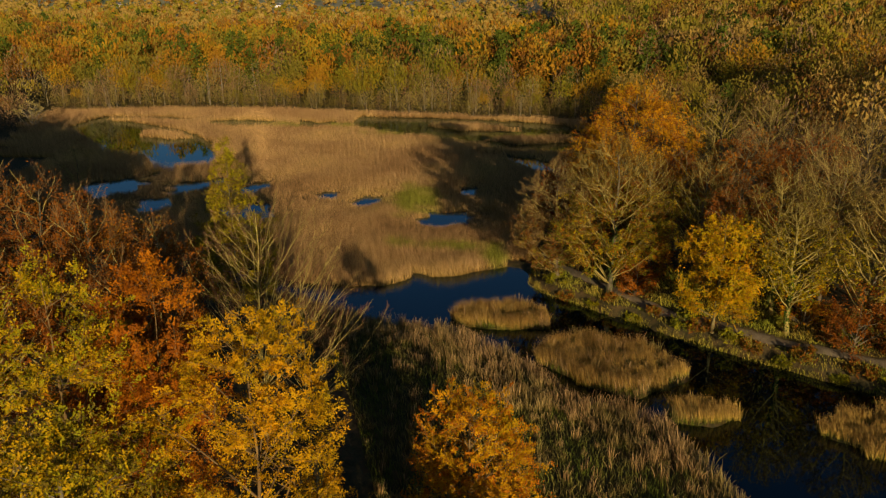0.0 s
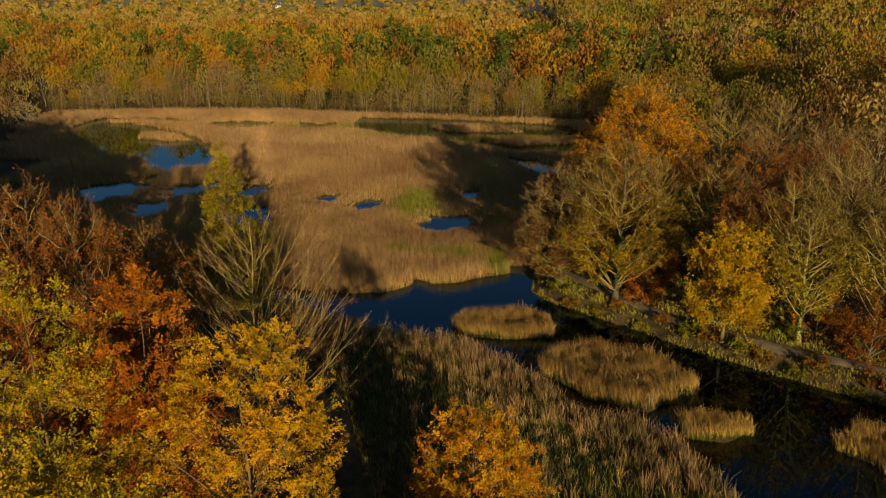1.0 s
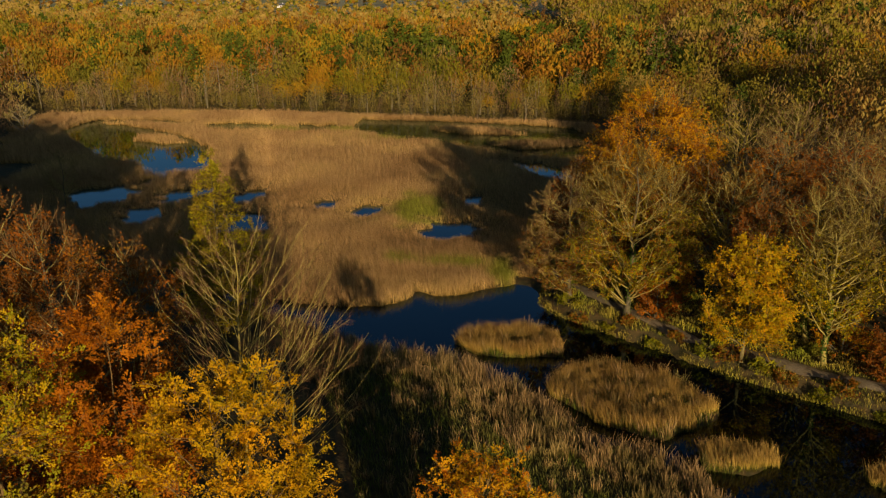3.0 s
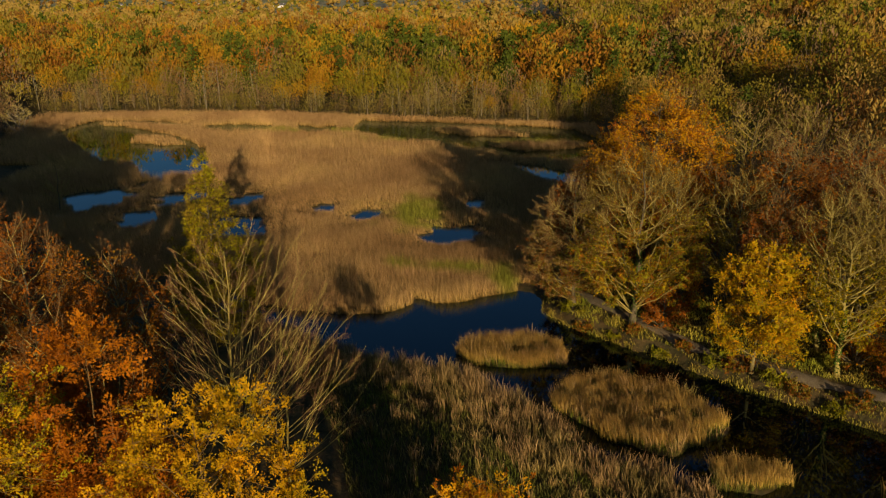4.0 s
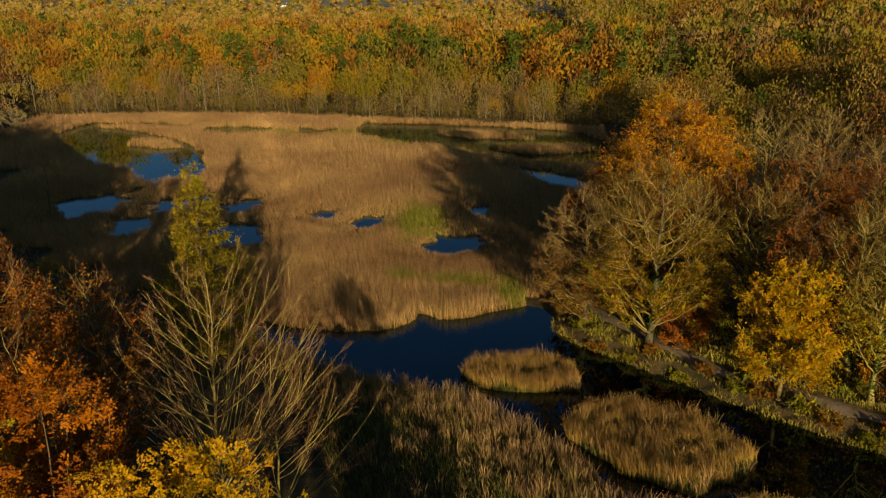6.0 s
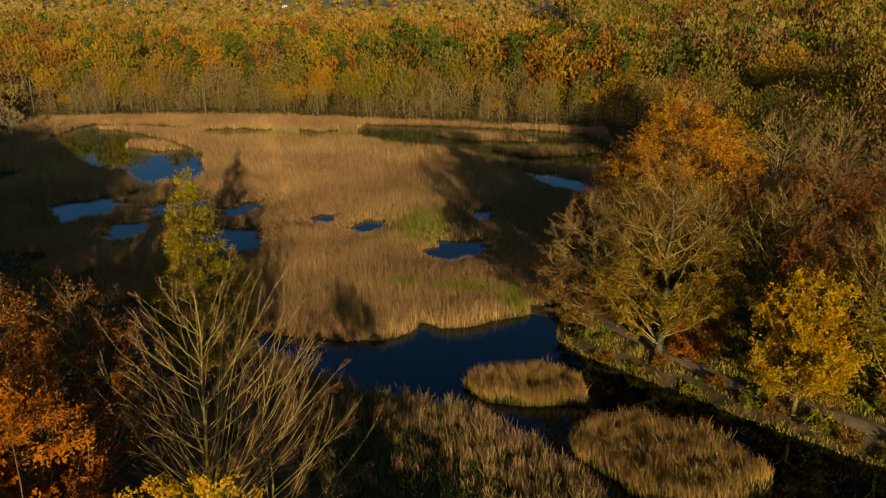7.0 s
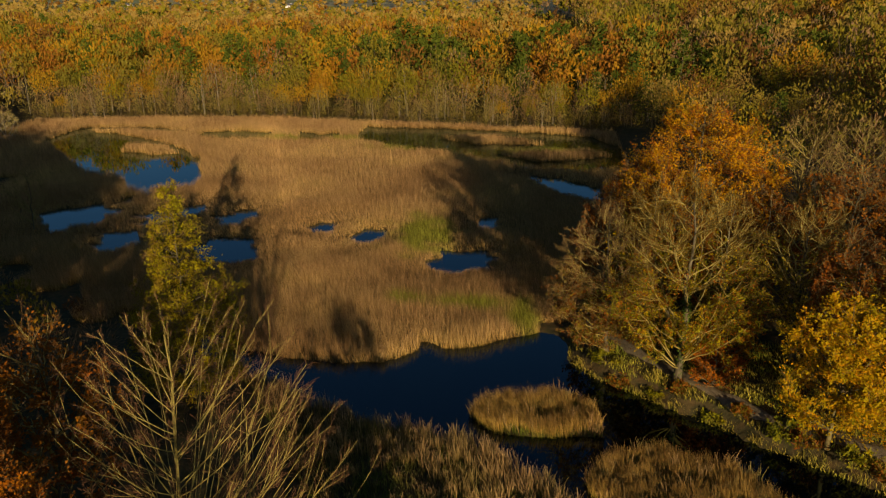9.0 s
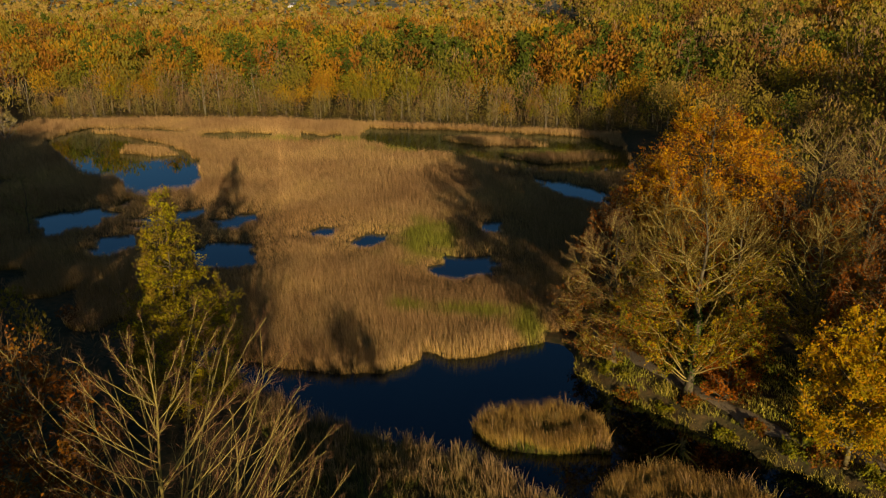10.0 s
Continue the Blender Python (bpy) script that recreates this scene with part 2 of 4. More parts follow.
def grow(r, lines, radii, per, span, reach, angle, lift, K, wobble, thin, droop=0.5):
    """Side shoots of the polylines given: how many each, over which span of the parent, how long, at what angle, how they bend up."""
    N, P, _ = lines.shape
    n = N * per
    pi = np.repeat(np.arange(N), per)
    strat = (np.tile(np.arange(per), N) + r.random(n)) / per
    t = span[0] + (span[1] - span[0]) * strat
    u = t * (P - 1)
    k = np.minimum(u.astype(int), P - 2)
    w = (u - k)[:, None]
    p = lines[pi, k] * (1 - w) + lines[pi, k + 1] * w
    rad = radii[pi, k] * (1 - w[:, 0]) + radii[pi, k + 1] * w[:, 0]
    tan = unit(lines[pi, k + 1] - lines[pi, k])
    perp = unit(np.cross(tan, r.normal(size=(n, 3))))
    a = np.radians(angle * (0.75 + 0.5 * r.random(n)))[:, None]
    d = tan * np.cos(a) + perp * np.sin(a)
    plen = np.linalg.norm(lines[pi, -1] - lines[pi, 0], axis=1)
    L = plen * reach * (1 - droop * t) * (0.7 + 0.6 * r.random(n))
    out = np.empty((n, K, 3))
    out[:, 0] = p
    for j in range(1, K):
        d = unit(d + np.array([0, 0, lift / K]) + r.normal(size=(n, 3)) * wobble)
        out[:, j] = out[:, j - 1] + d * (L / (K - 1))[:, None]
    r0 = np.minimum(rad * 0.8, thin[0])
    rr = r0[:, None] * np.linspace(1, thin[1], K)[None]
    return out, rr


def crown_leaves(r, lines, n, spread, size, flat=0.8, limit=None):
    """Leaves along shoots, lying in flat sprays that each have their own tilt."""
    N, K, _ = lines.shape
    tilt = unit(np.array([0.08, -0.34, flat]) + r.normal(size=(N // 3 + 1, 3)).repeat(3, 0)[:N] * 0.5)
    i = r.integers(0, N, n)
    u = (0.1 + 0.95 * r.random(n)) * (K - 1)
    k = np.clip(u.astype(int), 0, K - 2)
    w = (u - k)[:, None]
    c = lines[i, k] * (1 - w) + lines[i, k + 1] * w
    tan = unit(lines[i, k + 1] - lines[i, k])
    side = unit(np.cross(tilt[i], tan))
    off = r.normal(size=n)
    c = c + side * (off * spread)[:, None] + tilt[i] * (r.normal(size=n) * spread * 0.15)[:, None]
    along = unit(tan * 0.7 + side * np.sign(off)[:, None] * 0.6 + r.normal(size=(n, 3)) * 0.25)
    nor = unit(tilt[i] + r.normal(size=(n, 3)) * 0.14)
    s = size * (0.6 + 0.8 * r.random(n))
    if limit is not None:
        keep = limit(c)
        c, along, nor, s = c[keep], along[keep], nor[keep], s[keep]
    return kites(c, along, nor, s, s * 0.62)


def slivers(r, p0, p1, w):
    """The finest twigs, single tapering blades of wood."""
    t = unit(p1 - p0)
    side = unit(np.cross(t, r.normal(size=p0.shape))) * w
    v = np.stack((p0 - side, p0 + side, p1), 1)
    return v.reshape(-1, 3), np.arange(len(p0) * 3).reshape(-1, 3)


def part(name, mesh, parent, label=""):
    ob = new(name, mesh)
    ob.parent = parent
    if label:
        tagged(ob, label)
    return ob


def profile(u, shape):
    """Half width of a crown against height in it, both 0 to 1."""
    if shape == "cone":
        return 0.05 + 0.95 * (1 - u) ** 0.65 * np.clip(0.35 + u * 6, 0, 1)
    if shape == "vase":
        return 0.25 + 0.75 * np.sin(np.pi * np.clip(u, 0, 1) ** 1.25) ** 0.7
    return np.sqrt(np.clip(1 - np.clip((u - 0.36) / 0.64, -0.9, 1) ** 2, 0.02, 1))


def crown_points(r, n, H, R, low, shape, shell=0.6, lump=0.2):
    """Points in a crown of uneven outline."""
    out = np.zeros((0, 3))
    ph = r.random(6) * 6.28
    while len(out) < n:
        u, a = r.random(2 * n), r.random(2 * n) * 2 * np.pi
        pr = profile(u, shape)
        ok = r.random(2 * n) < pr ** 1.3
        u, a, pr = u[ok], a[ok], pr[ok]
        lumps = 1 + lump * (np.sin(3 * a + ph[0] + 4 * u) + np.sin(5 * a + ph[1] - 9 * u) + 0.7 * np.sin(14 * u + ph[2] + 2 * a)) / 1.7
        rho = R * pr * lumps * (shell + (1 - shell) * np.sqrt(r.random(len(u))))
        out = np.concatenate((out, np.stack((np.cos(a) * rho, np.sin(a) * rho, H * (low + (1 - low) * u)), -1)))
    return out[:n]


def curve_to(p0, p1, K, sag, r, wob=0.04):
    """Bent lines from p0 to p1, leaving upward or outward."""
    t = np.linspace(0, 1, K)[None, :, None]
    mid = (p0 + p1) * 0.5 + sag + r.normal(size=p0.shape) * np.linalg.norm(p1 - p0, axis=1, keepdims=True) * wob
    return p0[:, None] * (1 - t) ** 2 + 2 * mid[:, None] * t * (1 - t) + p1[:, None] * t ** 2


def skeleton_tree(seed, H, R, stems=1, limbs=26, shoots=340, per=(7, 6), angle=40, lift=0.5, lean=0.04, trunk_r=0.32, low=0.2, shape="dome", steep=0.9, tier=0.0, clump=0.75, tuft=1.6):
    """The wood of a broadleaf: trunk lines, limbs, branches and shoots. One stem fills a crown; several stems fan out."""
    r = np.random.default_rng(seed)
    trunks = np.zeros((stems, 7, 3))
    z = np.linspace(0, 1, 7)
    for s in range(stems):
        az = 2 * np.pi * (s + 0.6 * r.random()) / stems
        out = 0.0 if stems == 1 else R * 0.42 * (0.5 + 0.7 * r.random())
        hh = H * (0.95 if s == 0 else 0.82 + 0.16 * r.random())
        bend = z ** 1.3
        trunks[s, :, 0] = np.cos(az) * out * bend + np.cumsum(r.normal(size=7)) * lean * H * 0.12
        trunks[s, :, 1] = np.sin(az) * out * bend + np.cumsum(r.normal(size=7)) * lean * H * 0.12
        trunks[s, :, 2] = z * hh
        trunks[s, :, :2] -= trunks[s, 0, :2]
    tr = trunk_r * (0.75 if stems > 1 else 1.0) * np.linspace(1, 0.12, 7)[None].repeat(stems, 0)
    tr[:, 0] *= 1.35
    if stems > 1:
        l1, r1 = grow(r, trunks, tr, limbs, (low, 0.97), R / H * 1.55, angle, lift, 6, 0.10, (trunk_r * 0.45, 0.2), 0.52)
        l2, r2 = grow(r, l1, r1, per[0], (0.25, 1.0), 0.42, 38, 0.35, 4, 0.12, (0.05, 0.35), 0.45)
    else:
        goal = crown_points(r, limbs, H, R * 0.82, low, shape, 0.75)
        rho = np.hypot(goal[:, 0], goal[:, 1])
        za = np.clip(goal[:, 2] - rho * steep * (0.7 + 0.6 * r.random(limbs)), H * low * 0.65, H * 0.9)
        u = za / trunks[0, -1, 2] * 6
        k = np.minimum(u.astype(int), 5)
        w = (u - k)[:, None]
        p0 = trunks[0, k] * (1 - w) + trunks[0, k + 1] * w
        sag = np.stack((goal[:, 0] * 0.06, goal[:, 1] * 0.06, -0.07 * rho), -1)
        l1 = curve_to(p0, goal, 6, sag, r, 0.07)
        rad0 = np.minimum(tr[0, k] * 0.6, 0.03 + 0.022 * np.linalg.norm(goal - p0, axis=1))
        r1 = rad0[:, None] * np.linspace(1, 0.22, 6)[None]
        ends = crown_points(r, shoots, H, R, low, shape, 0.55)
        held = r.random(shoots) < clump
        ends[held] = goal[r.integers(0, limbs, held.sum())] + r.normal(size=(held.sum(), 3)) * R * np.array([0.17, 0.17, 0.10])
        if tier:
            drop = 0.16 * np.hypot(ends[:, 0], ends[:, 1])
            ends[:, 2] = np.round((ends[:, 2] + drop) / tier) * tier - drop + r.normal(size=shoots) * tier * 0.17
        cand = l1[:, 1:].reshape(-1, 3)
        crad = r1[:, 1:].reshape(-1)
        d = np.linalg.norm(ends[:, None] - cand[None], axis=2) + 1.6 * np.maximum(cand[None, :, 2] - ends[:, None, 2] + 0.3, 0)
        near = d.argmin(1)
        p0 = cand[near]
        l2 = curve_to(p0, ends, 3, np.array([0, 0, -0.05]), r, 0.10)
        r2 = np.minimum(crad[near] * 0.7, 0.05)[:, None] * np.linspace(1, 0.3, 3)[None]
    l3, r3 = grow(r, l2, r2, per[1], (0.2, 1.0), 0.55, 40, 0.2, 3, 0.12, (0.018, 0.5), 0.3)
    ln = np.linalg.norm(l3[:, -1] - l3[:, 0], axis=1)
    sc = np.minimum(1.0, tuft / np.maximum(ln, 0.01))[:, None, None]
    l3 = l3[:, :1] + (l3 - l3[:, :1]) * sc
    return r, (trunks, tr), (l1, r1), (l2, r2), (l3, r3)


def broadleaf(name, seed, H, R, leaves, leaf_mats, twig_mat, bark_mat, at, label, category="tree", group="", size=0.24, spread=0.3,
              twigs=4, twig_r=0.011, **kw):
    """A broadleaf tree standing at the point given: trunk with limbs, twigs, and a crown of single leaves for each leaf material."""
    r, (t0, tr), (l1, r1), (l2, r2), (l3, r3) = skeleton_tree(seed, H, R, **kw)
    base = new(name)
    per_stem = len(l1) // len(t0)
    for s in range(len(t0)):
        bole = part("trunk" if len(t0) == 1 else "stem", build_mesh(name + "_bole", [(*tubes(t0[s:s + 1], tr[s:s + 1], 8), 0)], [bark_mat], smooth=True), base)
        for j in range(s * per_stem, (s + 1) * per_stem):
            part("limb", build_mesh(name + "_limb", [(*tubes(l1[j:j + 1], r1[j:j + 1], 5), 0)], [bark_mat], smooth=True), bole)
    fine = [(*tubes(l2, np.maximum(r2, 0.012), 3), 0), (*spikes(l3[:, 0], l3[:, -1], np.maximum(r3[:, 0], 0.010)), 0)]
    if twigs:
        l4, r4 = grow(r, l3, r3, twigs, (0.2, 1.0), 0.7, 32, 0.2, 2, 0.1, (0.010, 0.5), 0.3)
        fine.append((*slivers(r, l4[:, 0], l4[:, -1], twig_r), 0))
    part("branchwork", build_mesh(name + "_twigs", fine, [twig_mat]), base)
    if leaves:
        blocks = []
        for k in range(len(leaf_mats)):
            sel = l3[k::len(leaf_mats)]
            blocks.append((*crown_leaves(r, sel, leaves // len(leaf_mats), spread, size), k))
        part("crown", build_mesh(name + "_leaves", blocks, leaf_mats), base)
    base.matrix_basis = pose(*at, 0, 0, math.degrees(0))
    tagged(base, label, category, group)
    return base


# ---- the lie of the land ----
POND = [(-24, 103), (-19, 101), (-14, 100), (-9, 99.8), (-7, 101.5), (-5, 105), (-2, 104), (2, 105), (6, 107), (10, 109), (12.5, 108), (13.2, 103),
        (13.5, 98.5), (11, 94), (6, 92), (2, 89), (-1, 85), (-6, 86.5), (-10, 88), (-15, 91), (-19, 94), (-24, 98), (-30, 102), (-34, 107), (-29, 108)]
CANAL = [(12.8, 102), (14.7, 97.4), (20.5, 91.6), (25.5, 87), (29.8, 82.5), (36.3, 77), (41.3, 73), (48, 68), (63, 60), (92, 49), (92, 18), (26, 28), (25.5, 46), (24.8, 51), (23.5, 56),
         (22.3, 60), (22, 63), (17, 65.8), (13, 68.5), (12, 70.5), (10.5, 74), (7, 78.5), (4, 81), (1, 84.5), (-1, 87), (8, 95), (12, 98)]
I1 = [(1, 88.5), (3, 91), (7, 92.5), (12, 92), (14, 89), (13.2, 86.3), (9, 85), (4, 86)]
I2 = [(10.8, 78.5), (13.5, 82), (19, 82.3), (24, 79.3), (26.5, 75.5), (27.3, 73.5), (24.5, 70.2), (20, 69), (16, 70.5), (13.3, 74), (11.5, 76.5)]
I3 = [(23, 66.5), (25.5, 67), (28.5, 66.8), (30.2, 65.5), (29, 64), (26, 63.5), (23.2, 64)]
I4 = [(36.3, 62), (39, 64.5), (46, 66), (56, 63), (54, 54), (46, 54.5), (40, 58), (37.5, 60)]
LAKE = [(-122, 258), (-98, 246), (-84, 235), (-75, 225), (-68, 214), (-63, 203), (-58, 186), (-58, 180), (-66, 178), (-73, 179), (-78, 190), (-86, 193), (-93, 200), (-104, 214), (-122, 238)]
LAKE_ISLE = [(-93, 229), (-82, 226), (-76, 220), (-82, 218), (-91, 222)]
POOLS = [[(-82, 161), (-77, 166), (-72, 168), (-65.5, 164), (-67, 154), (-73, 147)], [(-62, 161), (-57, 166), (-50.5, 169), (-48.5, 165), (-52, 156), (-59, 152)],
         [(-64, 149), (-58, 151.5), (-53.5, 145), (-56, 138), (-60, 138)], [(-46, 143), (-42, 147), (-36.5, 147), (-31, 138), (-33, 133), (-39, 132), (-43, 136)],
         [(-47, 159), (-43, 163.5), (-38.5, 165.5), (-37.5, 159), (-40, 153), (-44, 152)], [(-28, 153), (-25, 157.5), (-22, 155), (-22.5, 148), (-27, 148)],
         [(-20.5, 146), (-17, 151), (-11.5, 153), (-13, 145), (-17, 142)], [(-6, 133), (-2, 141.0), (6, 138.5), (6, 131), (1, 128.5), (-4, 129)],
         [(2.5, 157), (8, 161), (7.5, 151), (4, 151)], [(15, 195.5), (23, 192.5), (32, 182), (31, 171), (24, 174), (18, 184)]]
CREEKS = [[(-80, 253), (-67, 256), (-55, 252), (-56, 239), (-67, 237), (-78, 241)], [(-51, 256.5), (-43, 251), (-35, 253), (-36, 238), (-42, 232), (-50, 243)], [(-72, 166), (-67, 182), (-63, 182), (-68, 166)],
          [(-122, 262), (-100, 262), (-84, 258), (-84, 248), (-100, 252), (-120, 254)]]
BACKWATER = [(-31, 249), (-30, 265), (-13, 262), (14, 257), (40, 245), (46, 228), (40, 198), (30, 196), (19, 201), (-5, 219), (-18, 227), (-30, 238)]
BACK_ISLES = [[(-6, 243), (12, 243), (24, 232), (6, 234)], [(10, 221), (28, 224), (40, 216), (20, 210)]]
RIGHT_BANK = [(62, 390), (51, 276), (47, 241), (45, 221), (40, 190), (30, 156), (19, 127), (14.5, 110), (12.8, 101), (14.7, 97.4), (20.5, 91.6), (25.5, 87), (29.8, 82.5), (36.3, 77), (41.3, 73), (48, 68), (63, 60), (92, 49), (200, 8), (600, -200)]
LEFT_BANK = [(12, -300), (12, 17), (9, 40), (-4, 52), (-9, 72), (-21, 95), (-46, 112), (-86, 147), (-120, 197), (-136, 241), (-143, 276), (-193, 304), (-915, 368)]
FOREST_EDGE = [(-910, 305), (-193, 288), (-137, 275), (-105, 281), (-62, 280), (-18, 270), (13, 262), (46, 254), (80, 238), (200, 212), (900, 180)]
WALKWAY = [(14.8, 114), (17.2, 104.4), (19.7, 98.8), (22.9, 94.3), (26.6, 89.4), (29.6, 85.9), (34.1, 82.6), (37.2, 80.0), (40.0, 77.8), (48, 72.8), (63, 64.5), (94, 52)]


def inside(poly, x, y):
    """Signed distance to a closed outline, positive inside."""
    d = np.full(x.shape, 1e9)
    ins = np.zeros(x.shape, bool)
    m = len(poly)
    for i in range(m):
        (ax, ay), (bx, by) = poly[i], poly[(i + 1) % m]
        ex, ey = bx - ax, by - ay
        t = np.clip(((x - ax) * ex + (y - ay) * ey) / (ex * ex + ey * ey), 0, 1)
        d = np.minimum(d, np.hypot(x - ax - t * ex, y - ay - t * ey))
        c = ((ay > y) != (by > y))
        ins ^= c & (x < ex * (y - ay) / (ey if abs(ey) > 1e-9 else 1e-9) + ax)
    return np.where(ins, d, -d)


def beside(line, x, y):
    """Signed distance to an open line, positive to the left of its run."""
    best = np.full(x.shape, 1e9)
    sign = np.ones(x.shape)
    for (ax, ay), (bx, by) in zip(line[:-1], line[1:]):
        ex, ey = bx - ax, by - ay
        t = np.clip(((x - ax) * ex + (y - ay) * ey) / (ex * ex + ey * ey), 0, 1)
        d = np.hypot(x - ax - t * ex, y - ay - t * ey)
        s = np.sign(ex * (y - ay) - ey * (x - ax))
        near = d < best - 1e-6
        best, sign = np.where(near, d, best), np.where(near, s, sign)
    return best * sign


def ripple(x, y, size, seed=0):
    """Smooth uneven numbers about -1 to 1."""
    a = np.sin(x / size * 1.9 + seed) + np.sin(y / size * 2.3 + 1.7 * seed + 1.1) + np.sin((x + y) / size * 1.3 + 2.2 + seed) + np.sin((x - 1.6 * y) / size * 0.9 + 0.4 * seed)
    return a / 2.6


def wet(x, y):
    """Depth into open water, metres from the shore (minus: on land or in reeds)."""
    jx, jy = x + 0.7 * ripple(x, y, 2.3, 3), y + 0.7 * ripple(x, y, 2.1, 8)
    w = np.maximum(inside(POND, jx, jy), inside(CANAL, x, jy))
    for isle in (I1, I2, I3, I4):
        w = np.minimum(w, -inside(isle, jx, jy))
    lk = np.minimum(inside(LAKE, jx, jy), -inside(LAKE_ISLE, jx, jy))
    bw = inside(BACKWATER, jx, jy + 1.5 * ripple(x, y, 9, 5))
    for isle in BACK_ISLES:
        bw = np.minimum(bw, -inside(isle, jx, jy))
    w = np.maximum(np.maximum(w, lk), bw)
    for p in POOLS + CREEKS:
        w = np.maximum(w, inside(p, jx + 0.8 * ripple(x, y, 1.3, 1), jy) - 0.45 - 0.75 * ripple(x, y, 1.7, 5))
    return w


def smooth01(t):
    t = np.clip(t, 0, 1)
    return t * t * (3 - 2 * t)


def land(x, y):
    """Height of the ground."""
    x, y = np.asarray(x, float), np.asarray(y, float)
    h = 0.22 + 0.06 * ripple(x, y, 3.0)
    r = np.maximum(beside(RIGHT_BANK, x, y), 0)
    l = np.maximum(-beside(LEFT_BANK, x, y) * -1, 0)
    f = np.maximum(beside(FOREST_EDGE, x, y), 0)
    h = h + 2.0 * (1 - np.exp(-r / 1.7)) + 5.0 * smooth01(r / 110) + 10.0 * smooth01((r - 30) / 150)
    # Last term: rise added under the unseen left wood to lengthen its shade.
    h = h + 0.9 * (1 - np.exp(-l / 9)) + 3.0 * smooth01(l / 90) + 7.0 * smooth01((l - 30) / 60)
    h = h + 0.6 * (1 - np.exp(-f / 5)) + 5.0 * smooth01(f / 200) + 5.0 * smooth01((f - 200) / 700) + 30 * smooth01((f - 700) / 1000)
    far = smooth01((np.hypot(x, y - 150) - 250) / 400)
    h = h + far * (1.5 * ripple(x, y, 90, 2))
    w = wet(x, y)
    return np.where(w > -0.8, np.minimum(h, np.clip(0.22 - (w + 0.8) * 0.3, -0.7, 9)), h)


def lines_of(lo, a, b, hi, step, growth):
    mid = np.arange(a, b + step * 0.5, step)
    out, s = [b], step
    while out[-1] < hi:
        s *= growth
        out.append(out[-1] + s)
    back, s = [a], step
    while back[-1] > lo:
        s *= growth
        back.append(back[-1] - s)
    return np.concatenate((np.array(back[:0:-1]), mid, np.array(out[1:])))


gx, gy = lines_of(-4300, -122, 62, 4300, 1.15, 1.24), lines_of(-1500, 40, 282, 4600, 1.15, 1.24)
X, Y = np.meshgrid(gx, gy)
Z = land(X, Y)
nx, ny = len(gx), len(gy)
idx = np.arange(nx * ny).reshape(ny, nx)
quads = np.stack((idx[:-1, :-1], idx[:-1, 1:], idx[1:, 1:], idx[1:, :-1]), -1).reshape(-1, 4)
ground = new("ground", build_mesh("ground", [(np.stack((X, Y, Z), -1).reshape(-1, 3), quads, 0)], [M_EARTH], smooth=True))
tagged(ground, "dark damp earth with leaf litter and moss under the marsh", "ground", kind="structure")

wx, wy = np.linspace(-150, 120, 28), np.linspace(15, 320, 31)
WX, WY = np.meshgrid(wx, wy)
wi = np.arange(WX.size).reshape(WX.shape)
wq = np.stack((wi[:-1, :-1], wi[:-1, 1:], wi[1:, 1:], wi[1:, :-1]), -1).reshape(-1, 4)
water = new("water", build_mesh("water", [(np.stack((WX, WY, np.zeros_like(WX)), -1).reshape(-1, 3), wq, 0)], [M_WATER]))
tagged(water, "still dark water of pond and ditch mirroring blue sky", "water", kind="structure")


def walkway():
    """A trodden gravel path along the bank, slightly crowned."""
    pts = []
    for (ax, ay), (bx, by) in zip(WALKWAY[:-1], WALKWAY[1:]):
        n = max(2, int(math.hypot(bx - ax, by - ay) / 0.7))
        pts += [(ax + (bx - ax) * k / n, ay + (by - ay) * k / n) for k in range(n)]
    p = np.array(pts)
    for _ in range(4):
        p[1:-1] = (p[:-2] + 2 * p[1:-1] + p[2:]) / 4
    d = unit(np.gradient(p, axis=0))
    s = np.stack((-d[:, 1], d[:, 0]), -1)
    across = np.linspace(-1, 1, 7)
    half = 0.72 + 0.18 * np.sin(np.arange(len(p)) * 0.7) + 0.12 * np.sin(np.arange(len(p)) * 1.9)
    q = p[:, None] + s[:, None] * (across[None, :, None] * half[:, None, None])
    z = land(q[..., 0], q[..., 1]) + 0.10 - 0.09 * np.abs(across)[None] ** 3
    v = np.concatenate((q, z[..., None]), -1).reshape(-1, 3)
    i = np.arange(len(v)).reshape(len(p), 7)
    f = np.stack((i[:-1, :-1], i[:-1, 1:], i[1:, 1:], i[1:, :-1]), -1).reshape(-1, 4)
    ob = new("footpath", build_mesh("footpath", [(v, f, 0)], [M_GRAVEL], smooth=True))
    return tagged(ob, "narrow pale gravel footpath along the wooded bank", "path", kind="structure")


walkway()


# ---- reeds ----
def scatter(r, box, density, keep):
    x0, y0, x1, y1 = box
    n = int((x1 - x0) * (y1 - y0) * density)
    x, y = x0 + (x1 - x0) * r.random(n), y0 + (y1 - y0) * r.random(n)
    k = keep(x, y)
    return x[k], y[k]


